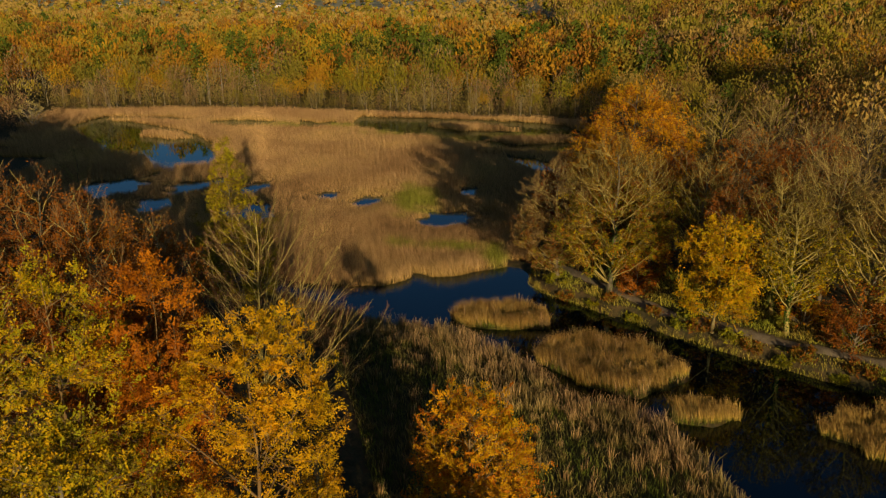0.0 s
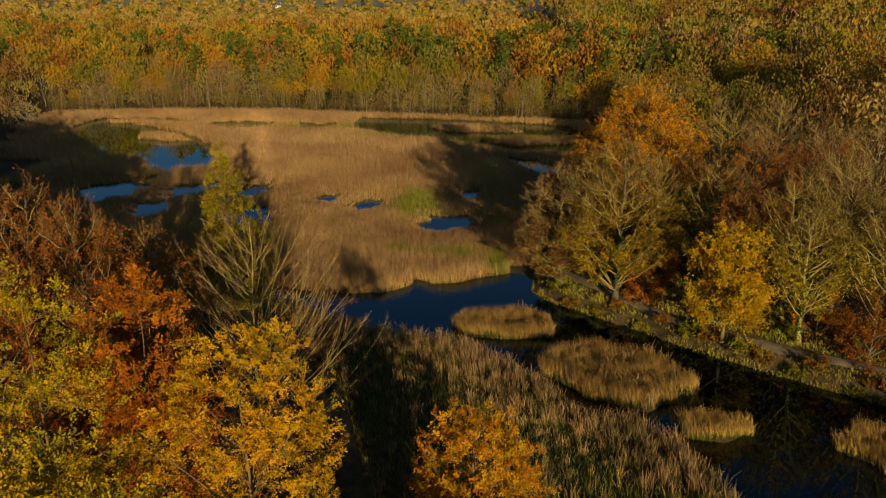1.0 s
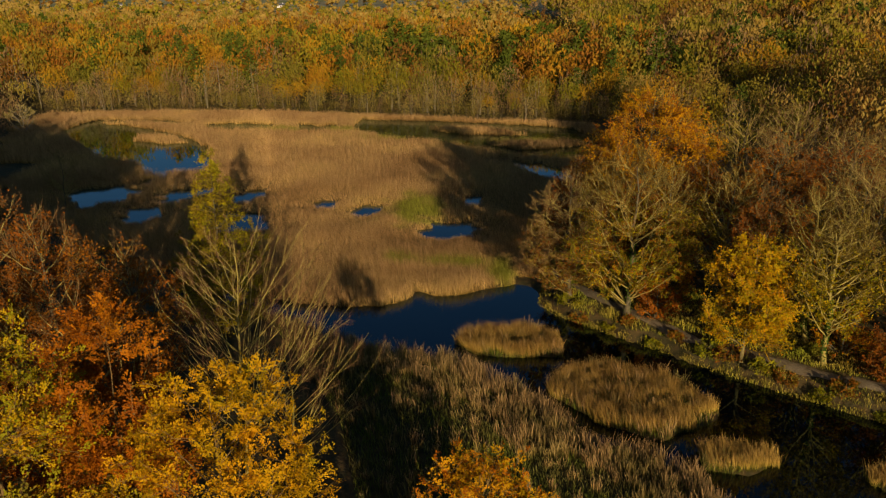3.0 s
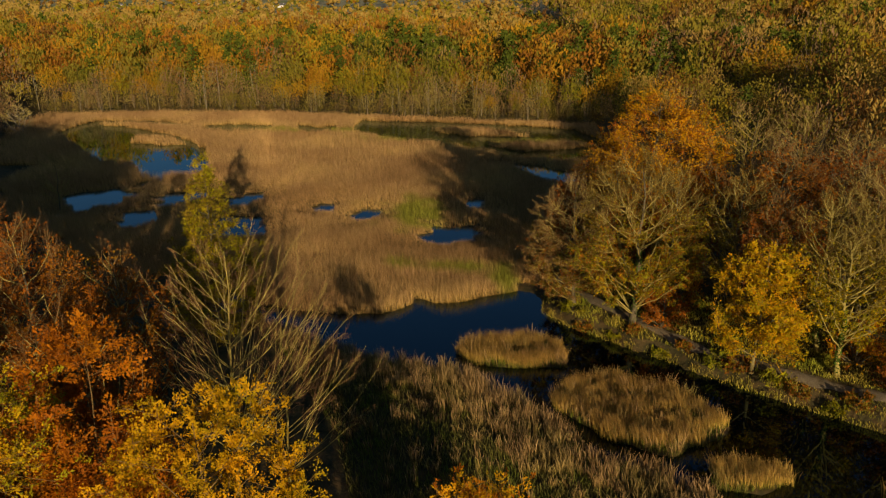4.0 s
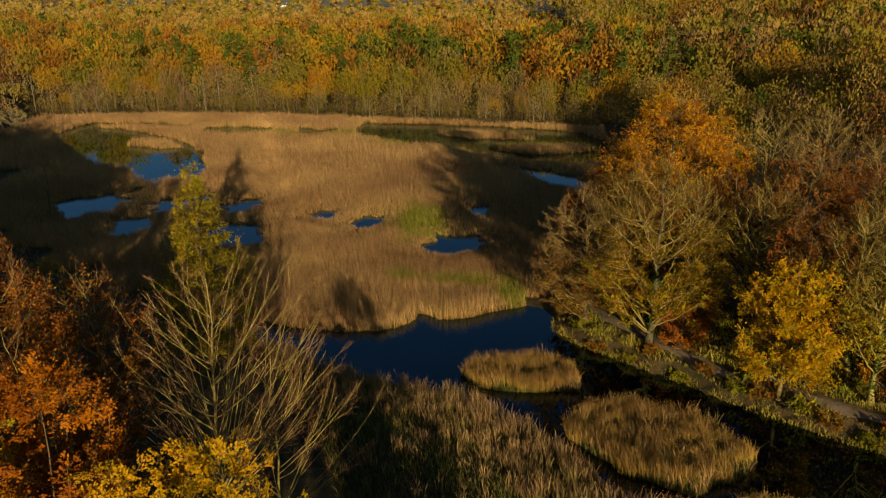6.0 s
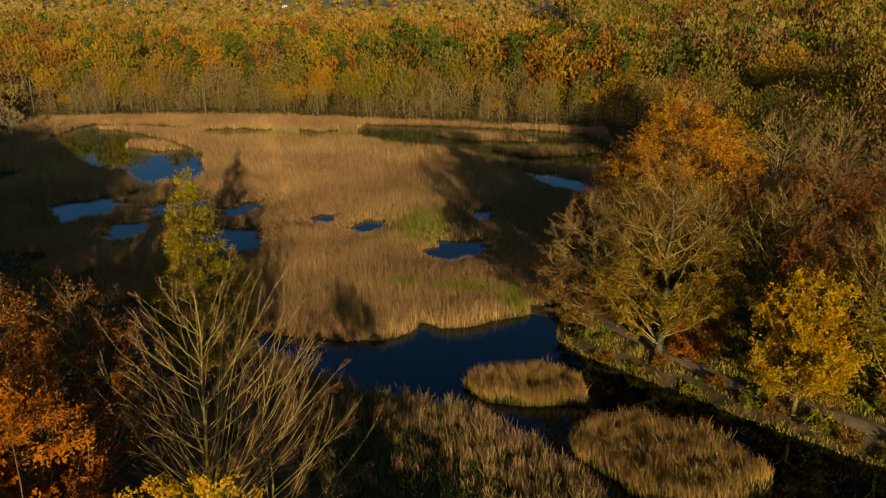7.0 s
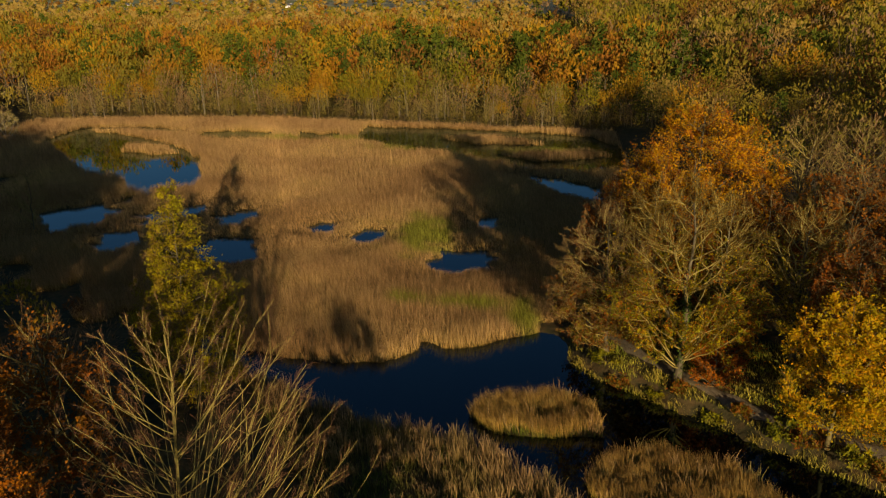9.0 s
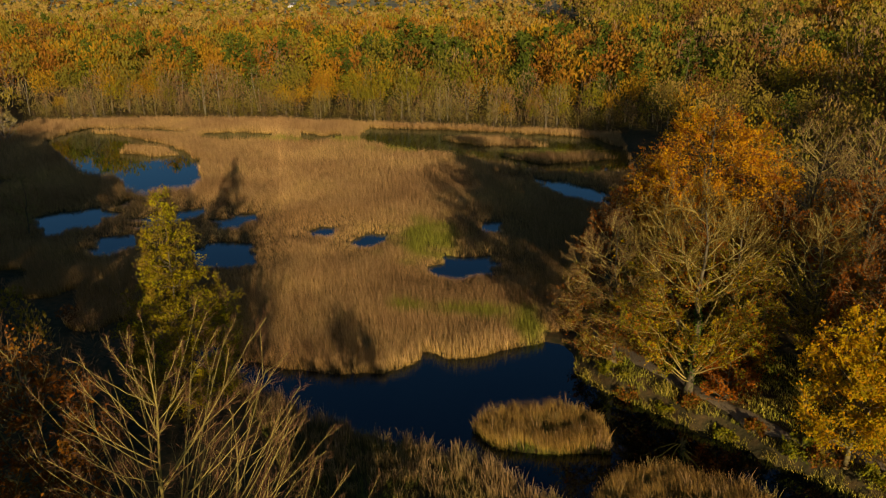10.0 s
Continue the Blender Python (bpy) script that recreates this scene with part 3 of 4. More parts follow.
def reeds(name, x, y, height, width, material, label, category="reeds", lean=(-0.10, 0.02), green=None, loose=0.22, plume=True):
    """Blades, with plumes where they show, standing at the points given."""
    r, n = rng, len(x)
    z = np.maximum(land(x, y), -0.15) - 0.03
    h = height * (0.62 + 0.6 * r.random(n)) * (1 + 0.16 * ripple(x, y, 4.5, 6))
    if name == "reed_bed":
        gap = np.full(n, 99.0)
        for pool in POOLS:
            gap = np.minimum(gap, -inside(pool, x, y))
        h = h * (0.45 + 0.55 * smooth01(gap / 9.0))
    w = (width * (0.7 + 0.6 * r.random(n)))[:, None]
    a = r.random(n) * np.pi
    side = np.stack((np.cos(a), np.sin(a), np.zeros(n)), -1)
    tip = np.stack((h * (lean[0] + r.normal(size=n) * loose), h * (lean[1] + r.normal(size=n) * loose), h), -1)
    p = np.stack((x, y, z), -1)
    g = np.zeros(n) if green is None else green
    if plume:
        mid = p + tip * np.array([0.42, 0.42, 0.62])
        v = np.stack((p - side * w * 0.22, p + side * w * 0.22, mid + side * w * 0.5, p + tip, mid - side * w * 0.5), 1)
        i = np.arange(n)[:, None] * 5
        f4, f3 = i + np.array([0, 1, 2, 4]), i + np.array([4, 2, 3])
        uv = np.stack((np.repeat(g, 5), np.tile(np.array([0, 0, 0.62, 1.0, 0.62]), n)), -1)
    else:
        v = np.stack((p - side * w * 0.5, p + side * w * 0.5, p + tip), 1)
        i = np.arange(n)[:, None] * 3
        f4, f3 = np.zeros((0, 4), np.int32), i + np.array([0, 1, 2])
        uv = np.stack((np.repeat(g, 3), np.tile(np.array([0, 0, 1.0]), n)), -1)
    ob = new(name, two_kinds(name, v.reshape(-1, 3), f4, f3, material, uv))
    return tagged(ob, label, category, kind="stuff")


def two_kinds(name, v, f4, f3, material, uv):
    me = bpy.data.meshes.new(name)
    me.vertices.add(len(v))
    me.vertices.foreach_set("co", np.asarray(v, np.float32).ravel())
    loops = np.concatenate((f4.ravel(), f3.ravel())).astype(np.int32)
    totals = np.concatenate((np.full(len(f4), 4), np.full(len(f3), 3))).astype(np.int32)
    me.loops.add(len(loops))
    me.loops.foreach_set("vertex_index", loops)
    me.polygons.add(len(totals))
    me.polygons.foreach_set("loop_start", np.concatenate(([0], np.cumsum(totals)[:-1])).astype(np.int32))
    me.polygons.foreach_set("loop_total", totals)
    me.materials.append(material)
    layer = me.uv_layers.new(name="along")
    layer.data.foreach_set("uv", np.asarray(uv, np.float32)[loops].ravel())
    me.update()
    me.validate()
    return me


def bed(x, y):
    """Where the wide reed bed stands."""
    ok = (beside(RIGHT_BANK, x, y) < -0.5) & (beside(LEFT_BANK, x, y) + 3.5 * ripple(x, y, 4.0, 2) < 0.5) & (beside(FOREST_EDGE, x, y) < -2) & (wet(x, y) < 0.25)
    return ok & ((y > 98.5) | (x < -26)) & ~((y < 111) & (x > 10))


GREENS = [(-7, 117, 3.5, 1.6), (2, 115.5, 6, 2.0), (-6.0, 147, 6.0, 11), (8, 112, 2.6, 4.5), (-35, 240, 30, 3), (20, 222, 14, 4), (5, 225, 30, 5)]


def greenness(x, y):
    g = np.zeros(x.shape)
    for cx, cy, sx, sy in GREENS:
        g = np.maximum(g, np.exp(-((x - cx) / sx) ** 2 - ((y - cy) / sy) ** 2))
    return np.clip(g * 1.7 - 0.4 + 0.35 * ripple(x, y, 1.7, 4), 0, 0.85)


bx, by = scatter(rng, (-80, 96, 25, 140), 52, bed)
reeds("reed_bed", bx, by, 1.7, 0.048, M_REED, plume=False, label= "wide bed of dry straw-brown reeds standing in shallow water", green=greenness(bx, by))
bx, by = scatter(rng, (-100, 140, 42, 190), 30, bed)
reeds("reed_bed", bx, by, 1.75, 0.075, M_REED, plume=False, label= "wide bed of dry straw-brown reeds between small pools", green=greenness(bx, by))
bx, by = scatter(rng, (-142, 190, 60, 286), 15, bed)
reeds("reed_bed", bx, by, 1.85, 0.11, M_REED, plume=False, label= "far bed of pale dry reeds below the wood", green=greenness(bx, by))
for isle in (I1, I2, I3, I4):
    xs, ys = [p[0] for p in isle], [p[1] for p in isle]
    ix, iy = scatter(rng, (min(xs), min(ys), max(xs), max(ys)), 130, lambda x, y: inside(isle, x + 0.6 * ripple(x, y, 1.6, 3), y + 0.5 * ripple(x, y, 1.2, 9)) > 0.1 + 0.5 * (rng.random(x.shape) - 0.8))
    tuft = ripple(ix, iy, 0.55, 2) + 0.8 * ripple(ix, iy, 1.3, 6)
    rim = smooth01(1 - inside(isle, ix, iy) / 2.2)
    stay = (tuft > -0.35 - rim) | (rng.random(ix.shape) < 0.25)
    ix, iy, tuft, rim = ix[stay], iy[stay], tuft[stay], rim[stay]
    reeds("reed_island", ix, iy, 1.6 * (0.72 + 0.28 * rim + 0.16 * tuft), 0.032, M_REEDN, "dense island of golden dry reeds in dark water", lean=(-0.16, 0.03), loose=0.17)


def marsh(x, y):
    return (wet(x, y) < 0.1) & (beside(LEFT_BANK, x, y) < 1.5) & (beside(RIGHT_BANK, x, y) < -3) & (y < 99) & (y > 34)


def tall_marsh(x, y):
    s = -wet(x, y)
    return marsh(x, y) & (s + 3.4 * ripple(x, y, 3.1, 7) + 2.0 * ripple(x, y, 0.9, 3) < 7.0 - 3.4 * smooth01((68 - y) / 12)) & (inside(I1, x, y) < 0) & (inside(I2, x, y) < 0) & (inside(I3, x, y) < 0) & (inside(I4, x, y) < 0)


mx, my = scatter(rng, (-25, 36, 26, 100), 46, lambda x, y: tall_marsh(x, y) & (ripple(x, y, 0.45, 4) + 0.7 * ripple(x, y, 1.1, 9) > -0.45) | marsh(x, y) & (ripple(x, y, 0.6, 5) > 0.72))
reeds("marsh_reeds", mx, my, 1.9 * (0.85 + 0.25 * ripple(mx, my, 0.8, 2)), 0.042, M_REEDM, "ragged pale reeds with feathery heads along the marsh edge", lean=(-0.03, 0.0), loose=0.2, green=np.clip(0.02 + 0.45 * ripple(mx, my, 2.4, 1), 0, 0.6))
mx, my = scatter(rng, (-25, 36, 26, 100), 26, marsh)
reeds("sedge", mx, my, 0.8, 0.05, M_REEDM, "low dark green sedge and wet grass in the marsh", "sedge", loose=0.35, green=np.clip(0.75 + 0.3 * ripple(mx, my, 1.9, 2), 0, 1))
kx, ky = scatter(rng, (10, 54, 75, 125), 36, lambda x, y: (beside(RIGHT_BANK, x, y) > -0.4) & (np.abs(beside(WALKWAY, x, y) + 0.1) > 0.95) & (beside(RIGHT_BANK, x, y) < 16))
reeds("bank_grass", kx, ky, 0.65 * (0.8 + 0.45 * ripple(kx, ky, 1.1, 3)), 0.05, M_GRASS, "rough green and straw grass on the sloping bank", "grass", loose=0.3, green=np.clip(0.30 + 0.6 * ripple(kx, ky, 2.2, 5), 0, 0.9))


# ---- trees close to the eye ----
def at(x, y, sink=0.15):
    return (x, y, float(land(np.array([x]), np.array([y]))[0]) - sink)


def top_at(x, y, z, sink=0.15):
    """The foot of a tree at (x, y) and the height that brings its top to z."""
    p = at(x, y, sink)
    return p, z - p[2]


def leafy(name, seed, x, y, top, R, n, mats, label, twig=M_TWIG, bark=M_BARK, **kw):
    p, H = top_at(x, y, top)
    return broadleaf(name, seed, H, R, n, mats, twig, bark, p, label, **kw)


def spray_tree(name, seed, x, y, top, R, label, limbs=20, low=0.25, steep=1.0, bark=None, limb=None, twig=None, leaves=0, mats=(), leaf_top=0.6, size=0.2, spread=0.35,
               trunk_r=0.26, rise=0.85, per=(10, 8, 6), fine=0.013, shift=(0.0, 0.0), ivy=0, sweep=0.12, crook=0.03, stout=0.030, thick=0.010, branch=None, fan=0, category="tree", group=""):
    """A leafless or thinly leaved tree: limbs sweep up and out from the trunk to a domed crown, and branches and twigs fan from them."""
    bark, limb, twig = bark or M_BARK, limb or M_LIMB, twig or M_TWIGO
    branch = branch or limb
    p, H = top_at(x, y, top)
    r = np.random.default_rng(seed)
    z = np.linspace(0, 1, 8)
    trunk = np.stack((np.cumsum(r.normal(size=8)) * 0.012 * H, np.cumsum(r.normal(size=8)) * 0.012 * H, z * H * rise), -1)[None]
    trunk[0, :, :2] -= trunk[0, 0, :2]
    tr = trunk_r * np.linspace(1, 0.16, 8)[None]
    tr[:, 0] *= 1.4
    zc = H * (low + (1 - low) * 0.42)
    az = 2 * np.pi * (np.arange(limbs) * 0.618 + 0.12 * r.random(limbs))
    el = np.arcsin(np.clip(-0.45 + 1.43 * (np.arange(limbs) + 0.5) / limbs, -1, 0.99))
    lump = 0.84 + 0.12 * r.random(limbs)
    goal = np.stack((np.cos(az) * np.cos(el) * R * lump + shift[0], np.sin(az) * np.cos(el) * R * lump + shift[1],
                     zc + np.sin(el) * np.where(el > 0, H - zc, zc - H * low) * (0.86 + 0.08 * r.random(limbs))), -1)
    rho = np.hypot(goal[:, 0], goal[:, 1])
    za = np.clip(goal[:, 2] - rho * steep * (0.75 + 0.5 * r.random(limbs)), H * low * 0.6, H * rise * 0.93)
    u = za / (H * rise) * 7
    k = np.minimum(u.astype(int), 6)
    w = (u - k)[:, None]
    p0 = trunk[0, k] * (1 - w) + trunk[0, k + 1] * w
    l1 = curve_to(p0, goal, 9, np.stack((goal[:, 0] * sweep, goal[:, 1] * sweep, -0.10 * rho), -1), r, crook)
    l1[:, 1:-1] += r.normal(size=(limbs, 7, 3)) * 0.3 * crook * R
    rad = np.minimum(tr[0, k] * 0.7, 3 * thick + thick * np.linalg.norm(goal - p0, axis=1))
    r1 = rad[:, None] * np.linspace(1, 0.2, 9)[None]
    if fan:
        l2, r2 = grow(r, l1, r1, per[0], (0.2, 1.0), 0.34, fan, 0.1, 5, 2 * crook, (stout, 0.3), 0.5)
    else:
        n2 = limbs * per[0]
        hub = np.array([shift[0], shift[1], zc])
        d = unit(r.normal(size=(n2, 3)) * np.array([1, 1, 0.9]) + np.array([0, 0, 0.25]))
        wave = 1 + 0.07 * np.sin(3 * np.arctan2(d[:, 1], d[:, 0]) + seed) + 0.06 * np.sin(7 * d[:, 0] + 5 * d[:, 2] + seed)
        ends = hub + d * np.stack((np.full(n2, R), np.full(n2, R), np.where(d[:, 2] > 0, H - zc, zc - H * low)), -1) * (wave * (0.55 + 0.39 * np.sqrt(r.random(n2))))[:, None]
        cand, crad = l1[:, 2:].reshape(-1, 3), r1[:, 2:].reshape(-1)
        cost = np.linalg.norm(ends[:, None] - cand[None], axis=2) + 1.3 * np.maximum(cand[None, :, 2] - ends[:, None, 2] + 0.6, 0)
        cost += 1.2 * np.maximum(np.linalg.norm(cand - hub, axis=1)[None] - 0.8 * np.linalg.norm(ends - hub, axis=1)[:, None], 0)
        near = cost.argmin(1)
        l2 = curve_to(cand[near], ends, 5, np.array([0, 0, -0.12]), r, 0.08)
        r2 = np.minimum(crad[near] * 0.75, stout)[:, None] * np.linspace(1, 0.3, 5)[None]
    l3, r3 = grow(r, l2, r2, per[1], (0.15, 1.0), 0.42, 32, 0.18, 3, 3 * crook, (0.016, 0.45), 0.35)
    l4, r4 = grow(r, l3, r3, per[2], (0.15, 1.0), 0.62, 34, 0.15, 2, 0.1, (0.012, 0.5), 0.3)
    base = new(name)
    bole = part("trunk", build_mesh(name + "_trunk", [(*tubes(trunk, tr, 8), 0)], [bark], smooth=True), base)
    for j in range(limbs):
        part("limb", build_mesh(name + "_limb", [(*tubes(l1[j:j + 1], r1[j:j + 1], 5), 0)], [limb], smooth=True), bole)
    part("branchwork", build_mesh(name + "_branches", [(*tubes(l2, np.maximum(r2, 0.014), 3), 0), (*spikes(l3[:, 0], l3[:, -1], np.maximum(r3[:, 0], 0.012)), 1), (*slivers(r, l4[:, 0], l4[:, -1], fine), 1)], [branch, twig]), base)
    if leaves:
        def under(c):
            return c[:, 2] < H * leaf_top + r.normal(size=len(c)) * H * 0.08
        blocks = []
        for k in range(len(mats)):
            blocks.append((*crown_leaves(r, l3[k::len(mats)], leaves // len(mats), spread, size, limit=under), k))
        part("crown", build_mesh(name + "_leaves", blocks, list(mats)), base)
    if ivy:
        u = r.random(ivy) * 0.5 * 7
        k = np.minimum(u.astype(int), 6)
        w = (u - k)[:, None]
        c = trunk[0, k] * (1 - w) + trunk[0, k + 1] * w + unit(r.normal(size=(ivy, 3))) * (trunk_r * 0.8 + 0.14 * r.random(ivy))[:, None]
        part("ivy", build_mesh(name + "_ivy", [(*kites(c, r.normal(size=(ivy, 3)), r.normal(size=(ivy, 3)), np.full(ivy, 0.24), np.full(ivy, 0.2)), 0)], [M_IVY]), base, "green ivy climbing the trunk")
    base.matrix_basis = pose(*p)
    return tagged(base, label, category, group)


leafy("beech_tree", 11, -24.8, 43, 24.2, 6.8, 68000, [M_GOLD, M_GOLD, M_LIME], "broad beech in yellow and green autumn leaf", limbs=34, shoots=470, tuft=0.95, clump=0.5, low=0.1, size=0.145, spread=0.16, tier=1.6, twigs=0, trunk_r=0.2, bark=M_TWIG)
leafy("beech_tree", 12, -12.6, 43.0, 20.2, 6.6, 68000, [M_AMBER, M_AMBER, M_AMBER], "beech with golden amber leaves and pale upper twigs", limbs=34, shoots=470, tuft=0.95, clump=0.5, low=0.08, size=0.14, spread=0.16, tier=1.4, twigs=0, trunk_r=0.2, bark=M_TWIG)
leafy("beech_tree", 13, -20.2, 47.0, 22.8, 5.0, 62000, [M_ORANGE, M_COPPER, M_ORANGE], "beech in deep orange autumn leaf", limbs=32, shoots=380, tuft=1.0, clump=0.45, low=0.1, size=0.17, spread=0.24, tier=1.4, twigs=0, trunk_r=0.12, bark=M_TWIG)
leafy("beech_tree", 14, 2.2, 43.5, 14.6, 4.9, 72000, [M_AMBER, M_AMBER, M_ORANGE], "young beech glowing amber orange at the marsh edge", limbs=34, shoots=520, clump=0.3, low=0.06, size=0.13, spread=0.15, tuft=0.9, tier=1.1, twigs=0, trunk_r=0.2, bark=M_TWIG)
# Tree 5 is added to close gaps in the shade on the left reeds.
for k, (x, y, top, R) in enumerate([(-24.0, 53, 23.0, 5.3), (-29.5, 59, 26.2, 6.3), (-37.5, 66, 26.4, 7.4), (-33.5, 50, 24.6, 6.0), (-42, 57, 26.0, 6.8), (-45.5, 71, 26.5, 7.0), (-27.5, 67, 22.0, 5.2)]):
    # Trees 0 and 6: darker leaf mix holds the shade they should stand in.
    spray_tree("copper_beech", 20 + k, x, y, top, R, "tall beech with thinning copper leaves and bare top twigs", limbs=34, low=0.12, steep=1.2, twig=M_TWIGR, branch=M_TWIG, leaves=28000 if k < 2 else 11000,
               mats=[M_COPPER, M_RUSSET, M_RUSSET] if k in (0, 6) else [M_COPPER, M_RUSSET, M_COPPER], leaf_top=0.80, size=0.17 if k < 2 else 0.24, spread=0.24, per=(9, 8, 4) if k < 2 else (8, 7, 3), fine=0.010, trunk_r=0.3)
# Seed 16 stays below the view; added only to darken the marsh strip.
leafy("beech_tree", 16, 1.4, 30.0, 14.0, 5.2, 20000, [M_RUSSET, M_COPPER], "unseen russet beech added to shade the marsh", limbs=26, shoots=300, clump=0.4, low=0.04, size=0.4, spread=0.3, twigs=0)
leafy("beech_tree", 15, -22.5, 37.3, 16.0, 5.6, 34000, [M_LIME, M_OLIVE, M_GOLD], "beech still holding green and olive leaves", limbs=30, shoots=420, low=0.05, size=0.19, spread=0.24, tier=1.4, twigs=0)


spray_tree("bare_alder", 31, -16.2, 59.5, 25.0, 7.6, "leafless alder with many slender straw-coloured stems fanning out", limbs=72, low=0.36, steep=1.25, bark=M_STEM, limb=M_STEM, twig=M_TWIGA,
           rise=0.9, per=(3, 10, 5), trunk_r=0.17, fine=0.010, shift=(0.9, 1.2), sweep=0.04, crook=0.010, stout=0.011, thick=0.0036, fan=17)
spray_tree("bare_alder", 32, -13.2, 63.5, 19.0, 6.2, "lower leafless alder leaning towards the marsh with dark reddish twigs", limbs=26, low=0.12, steep=1.1, bark=M_STEM, limb=M_STEM, twig=M_TWIGA,
           rise=0.8, per=(3, 10, 5), trunk_r=0.12, fine=0.010, shift=(1.8, 0.5), sweep=0.04, crook=0.010, stout=0.011, thick=0.0034, fan=17)
spray_tree("bare_tree", 35, -76.0, 149.5, 12.6, 4.2, "small bare tree with pale grey limbs in the shaded scrub", limbs=18, low=0.2, limb=M_STEM, twig=M_TWIG, per=(6, 6, 4), trunk_r=0.14, fine=0.02)
spray_tree("bare_tree", 36, -131.5, 236.0, 10.0, 5.0, "pale bare sallow at the foot of the wood", limbs=22, low=0.1, limb=M_BIRCH, twig=M_STEM, per=(6, 6, 4), trunk_r=0.14, fine=0.035)
leafy("birch_tree", 33, -27.0, 91.0, 21.8, 6.2, 46000, [M_LIME, M_OLIVE, M_LIME, M_OLIVE], "slender pointed birch with thin yellow-green leaves", limbs=46, shoots=420, shape="cone", clump=0.25, low=0.06, steep=0.4, size=0.19, spread=0.3, twigs=0, trunk_r=0.18)

# ---- the wood on the far bank of the ditch ----
spray_tree("beech_tree", 41, 22.4, 93.2, 24.2, 8.0, "large half-bare beech with yellow-green lower leaves beside the path", limbs=40, low=0.13, steep=1.0, bark=M_BARK, twig=M_TWIGO, leaves=52000, mats=[M_LIME, M_OLIVE, M_GOLD, M_COPPER], thick=0.007,
           leaf_top=0.55, size=0.18, spread=0.34, trunk_r=0.36, ivy=900, per=(10, 9, 6), fine=0.016)
spray_tree("beech_tree", 42, 16.4, 99.5, 19.8, 6.4, "brown thinning tree leaning over the pond", limbs=36, low=0.05, steep=0.8, thick=0.006, twig=M_TWIG, leaves=22000, mats=[M_RUSSET, M_OLIVE], leaf_top=0.55, size=0.2,
           shift=(-0.8, -0.8), per=(10, 9, 6), fine=0.018)
leafy("beech_tree", 43, 30.2, 116.0, 26.9, 9.6, 68000, [M_AMBER, M_COPPER, M_AMBER], "great domed beech in dense copper-gold leaf", limbs=44, shoots=1100, clump=0.35, low=0.2, size=0.23, spread=0.3, twigs=0, trunk_r=0.45)
leafy("oak_tree", 44, 32.6, 82.0, 16.2, 4.7, 32000, [M_GOLD, M_AMBER, M_GOLD], "young oak in bright golden leaf by the path", bark=M_PALE, limbs=26, shoots=340, clump=0.65, low=0.2, size=0.21, spread=0.28, twigs=1, trunk_r=0.2)
# The last five "c" trees are low fillers added to thicken reed-bed shade.
BARE = [(35.6, 96.5, 21.4, 5.6, "o", 9000), (41.0, 85.0, 22.2, 5.8, "p", 9000), (40.6, 79.9, 19.6, 4.6, "p", 9000), (48.0, 88, 23.2, 6.4, "r", 9000), (48.5, 78, 21.5, 5.8, "o", 9000), (55, 83, 22.8, 6.4, "r", 9000),
        (43, 101, 22.8, 6.2, "c", 14000), (44.0, 119, 26.4, 6.6, "t", 3000), (54.5, 125.5, 25.2, 5.4, "w", 0), (53, 104, 23.8, 6.8, "c", 14000), (63, 94, 23.6, 6.8, "r", 9000), (23, 110, 20.0, 6.0, "o", 9000),
        (29, 131, 21.0, 6.8, "r", 9000), (41, 139, 22.0, 6.8, "o", 9000), (66, 113, 25.0, 7.2, "t", 3000), (28.5, 101.5, 20.8, 5.2, "o", 9000), (57, 73, 21.0, 5.8, "r", 9000), (50.5, 95, 22.5, 5.8, "o", 9000),
        (61, 86, 22.5, 5.8, "c", 14000), (37.4, 89.5, 20.0, 5.2, "c", 14000), (66, 78, 22.0, 6.3, "o", 9000), (46.0, 109, 23.6, 5.8, "c", 14000), (58, 115, 24.0, 6.4, "r", 9000), (73, 101, 24.0, 6.8, "r", 9000), (24.5, 104.5, 18.0, 4.8, "c", 15000), (19.5, 117, 17.0, 5.0, "c", 14000), (36, 109, 19.5, 5.0, "c", 15000), (37.5, 126, 20.0, 5.4, "c", 14000), (25.5, 125, 18.5, 5.6, "c", 14000)]
SORTS = {"r": ([M_RUSSET, M_OLIVE], M_TWIG, M_LIMB, "bare tree with rusty brown twigs"), "o": ([M_OLIVE, M_GOLD, M_LIME], M_TWIGO, M_LIMB, "bare tree with straw-olive twigs"),
         "p": ([M_LIME, M_GOLD], M_TWIGO, M_STEM, "tall bare beech with pale forking limbs and an ivy-clad trunk"), "c": ([M_RUSSET, M_COPPER], M_TWIGR, M_PALE, "tree with thin russet leaves"),
         "t": ([M_TAN, M_OLIVE], M_TWIG, M_LIMB, "domed bare tree with tan twigs"), "w": ([], M_TWIG, M_STEM, "bare old oak with pale twisting limbs")}
for k, (x, y, top, R, sort, n) in enumerate(BARE):
    mt, tw, lm, lab = SORTS[sort]
    spray_tree("bare_tree", 60 + k, x, y, top, R, lab, limbs=36, low=0.22 if sort != "w" else 0.4, steep=1.05, bark=M_STEM if sort in "pw" else M_BARK, limb=lm, twig=tw, leaves=n if y < 100 else n // 2, mats=mt, leaf_top=0.8 if sort == "c" else 0.62,
               size=0.22 if y < 100 else 0.3, per=(9, 8, 4) if y < 100 else (7, 6, 3), thick=0.011, stout=0.034, fine=0.014 if sort != "t" and y < 100 else 0.024, ivy=900 if sort == "p" else 0, group="trees of the bank wood")
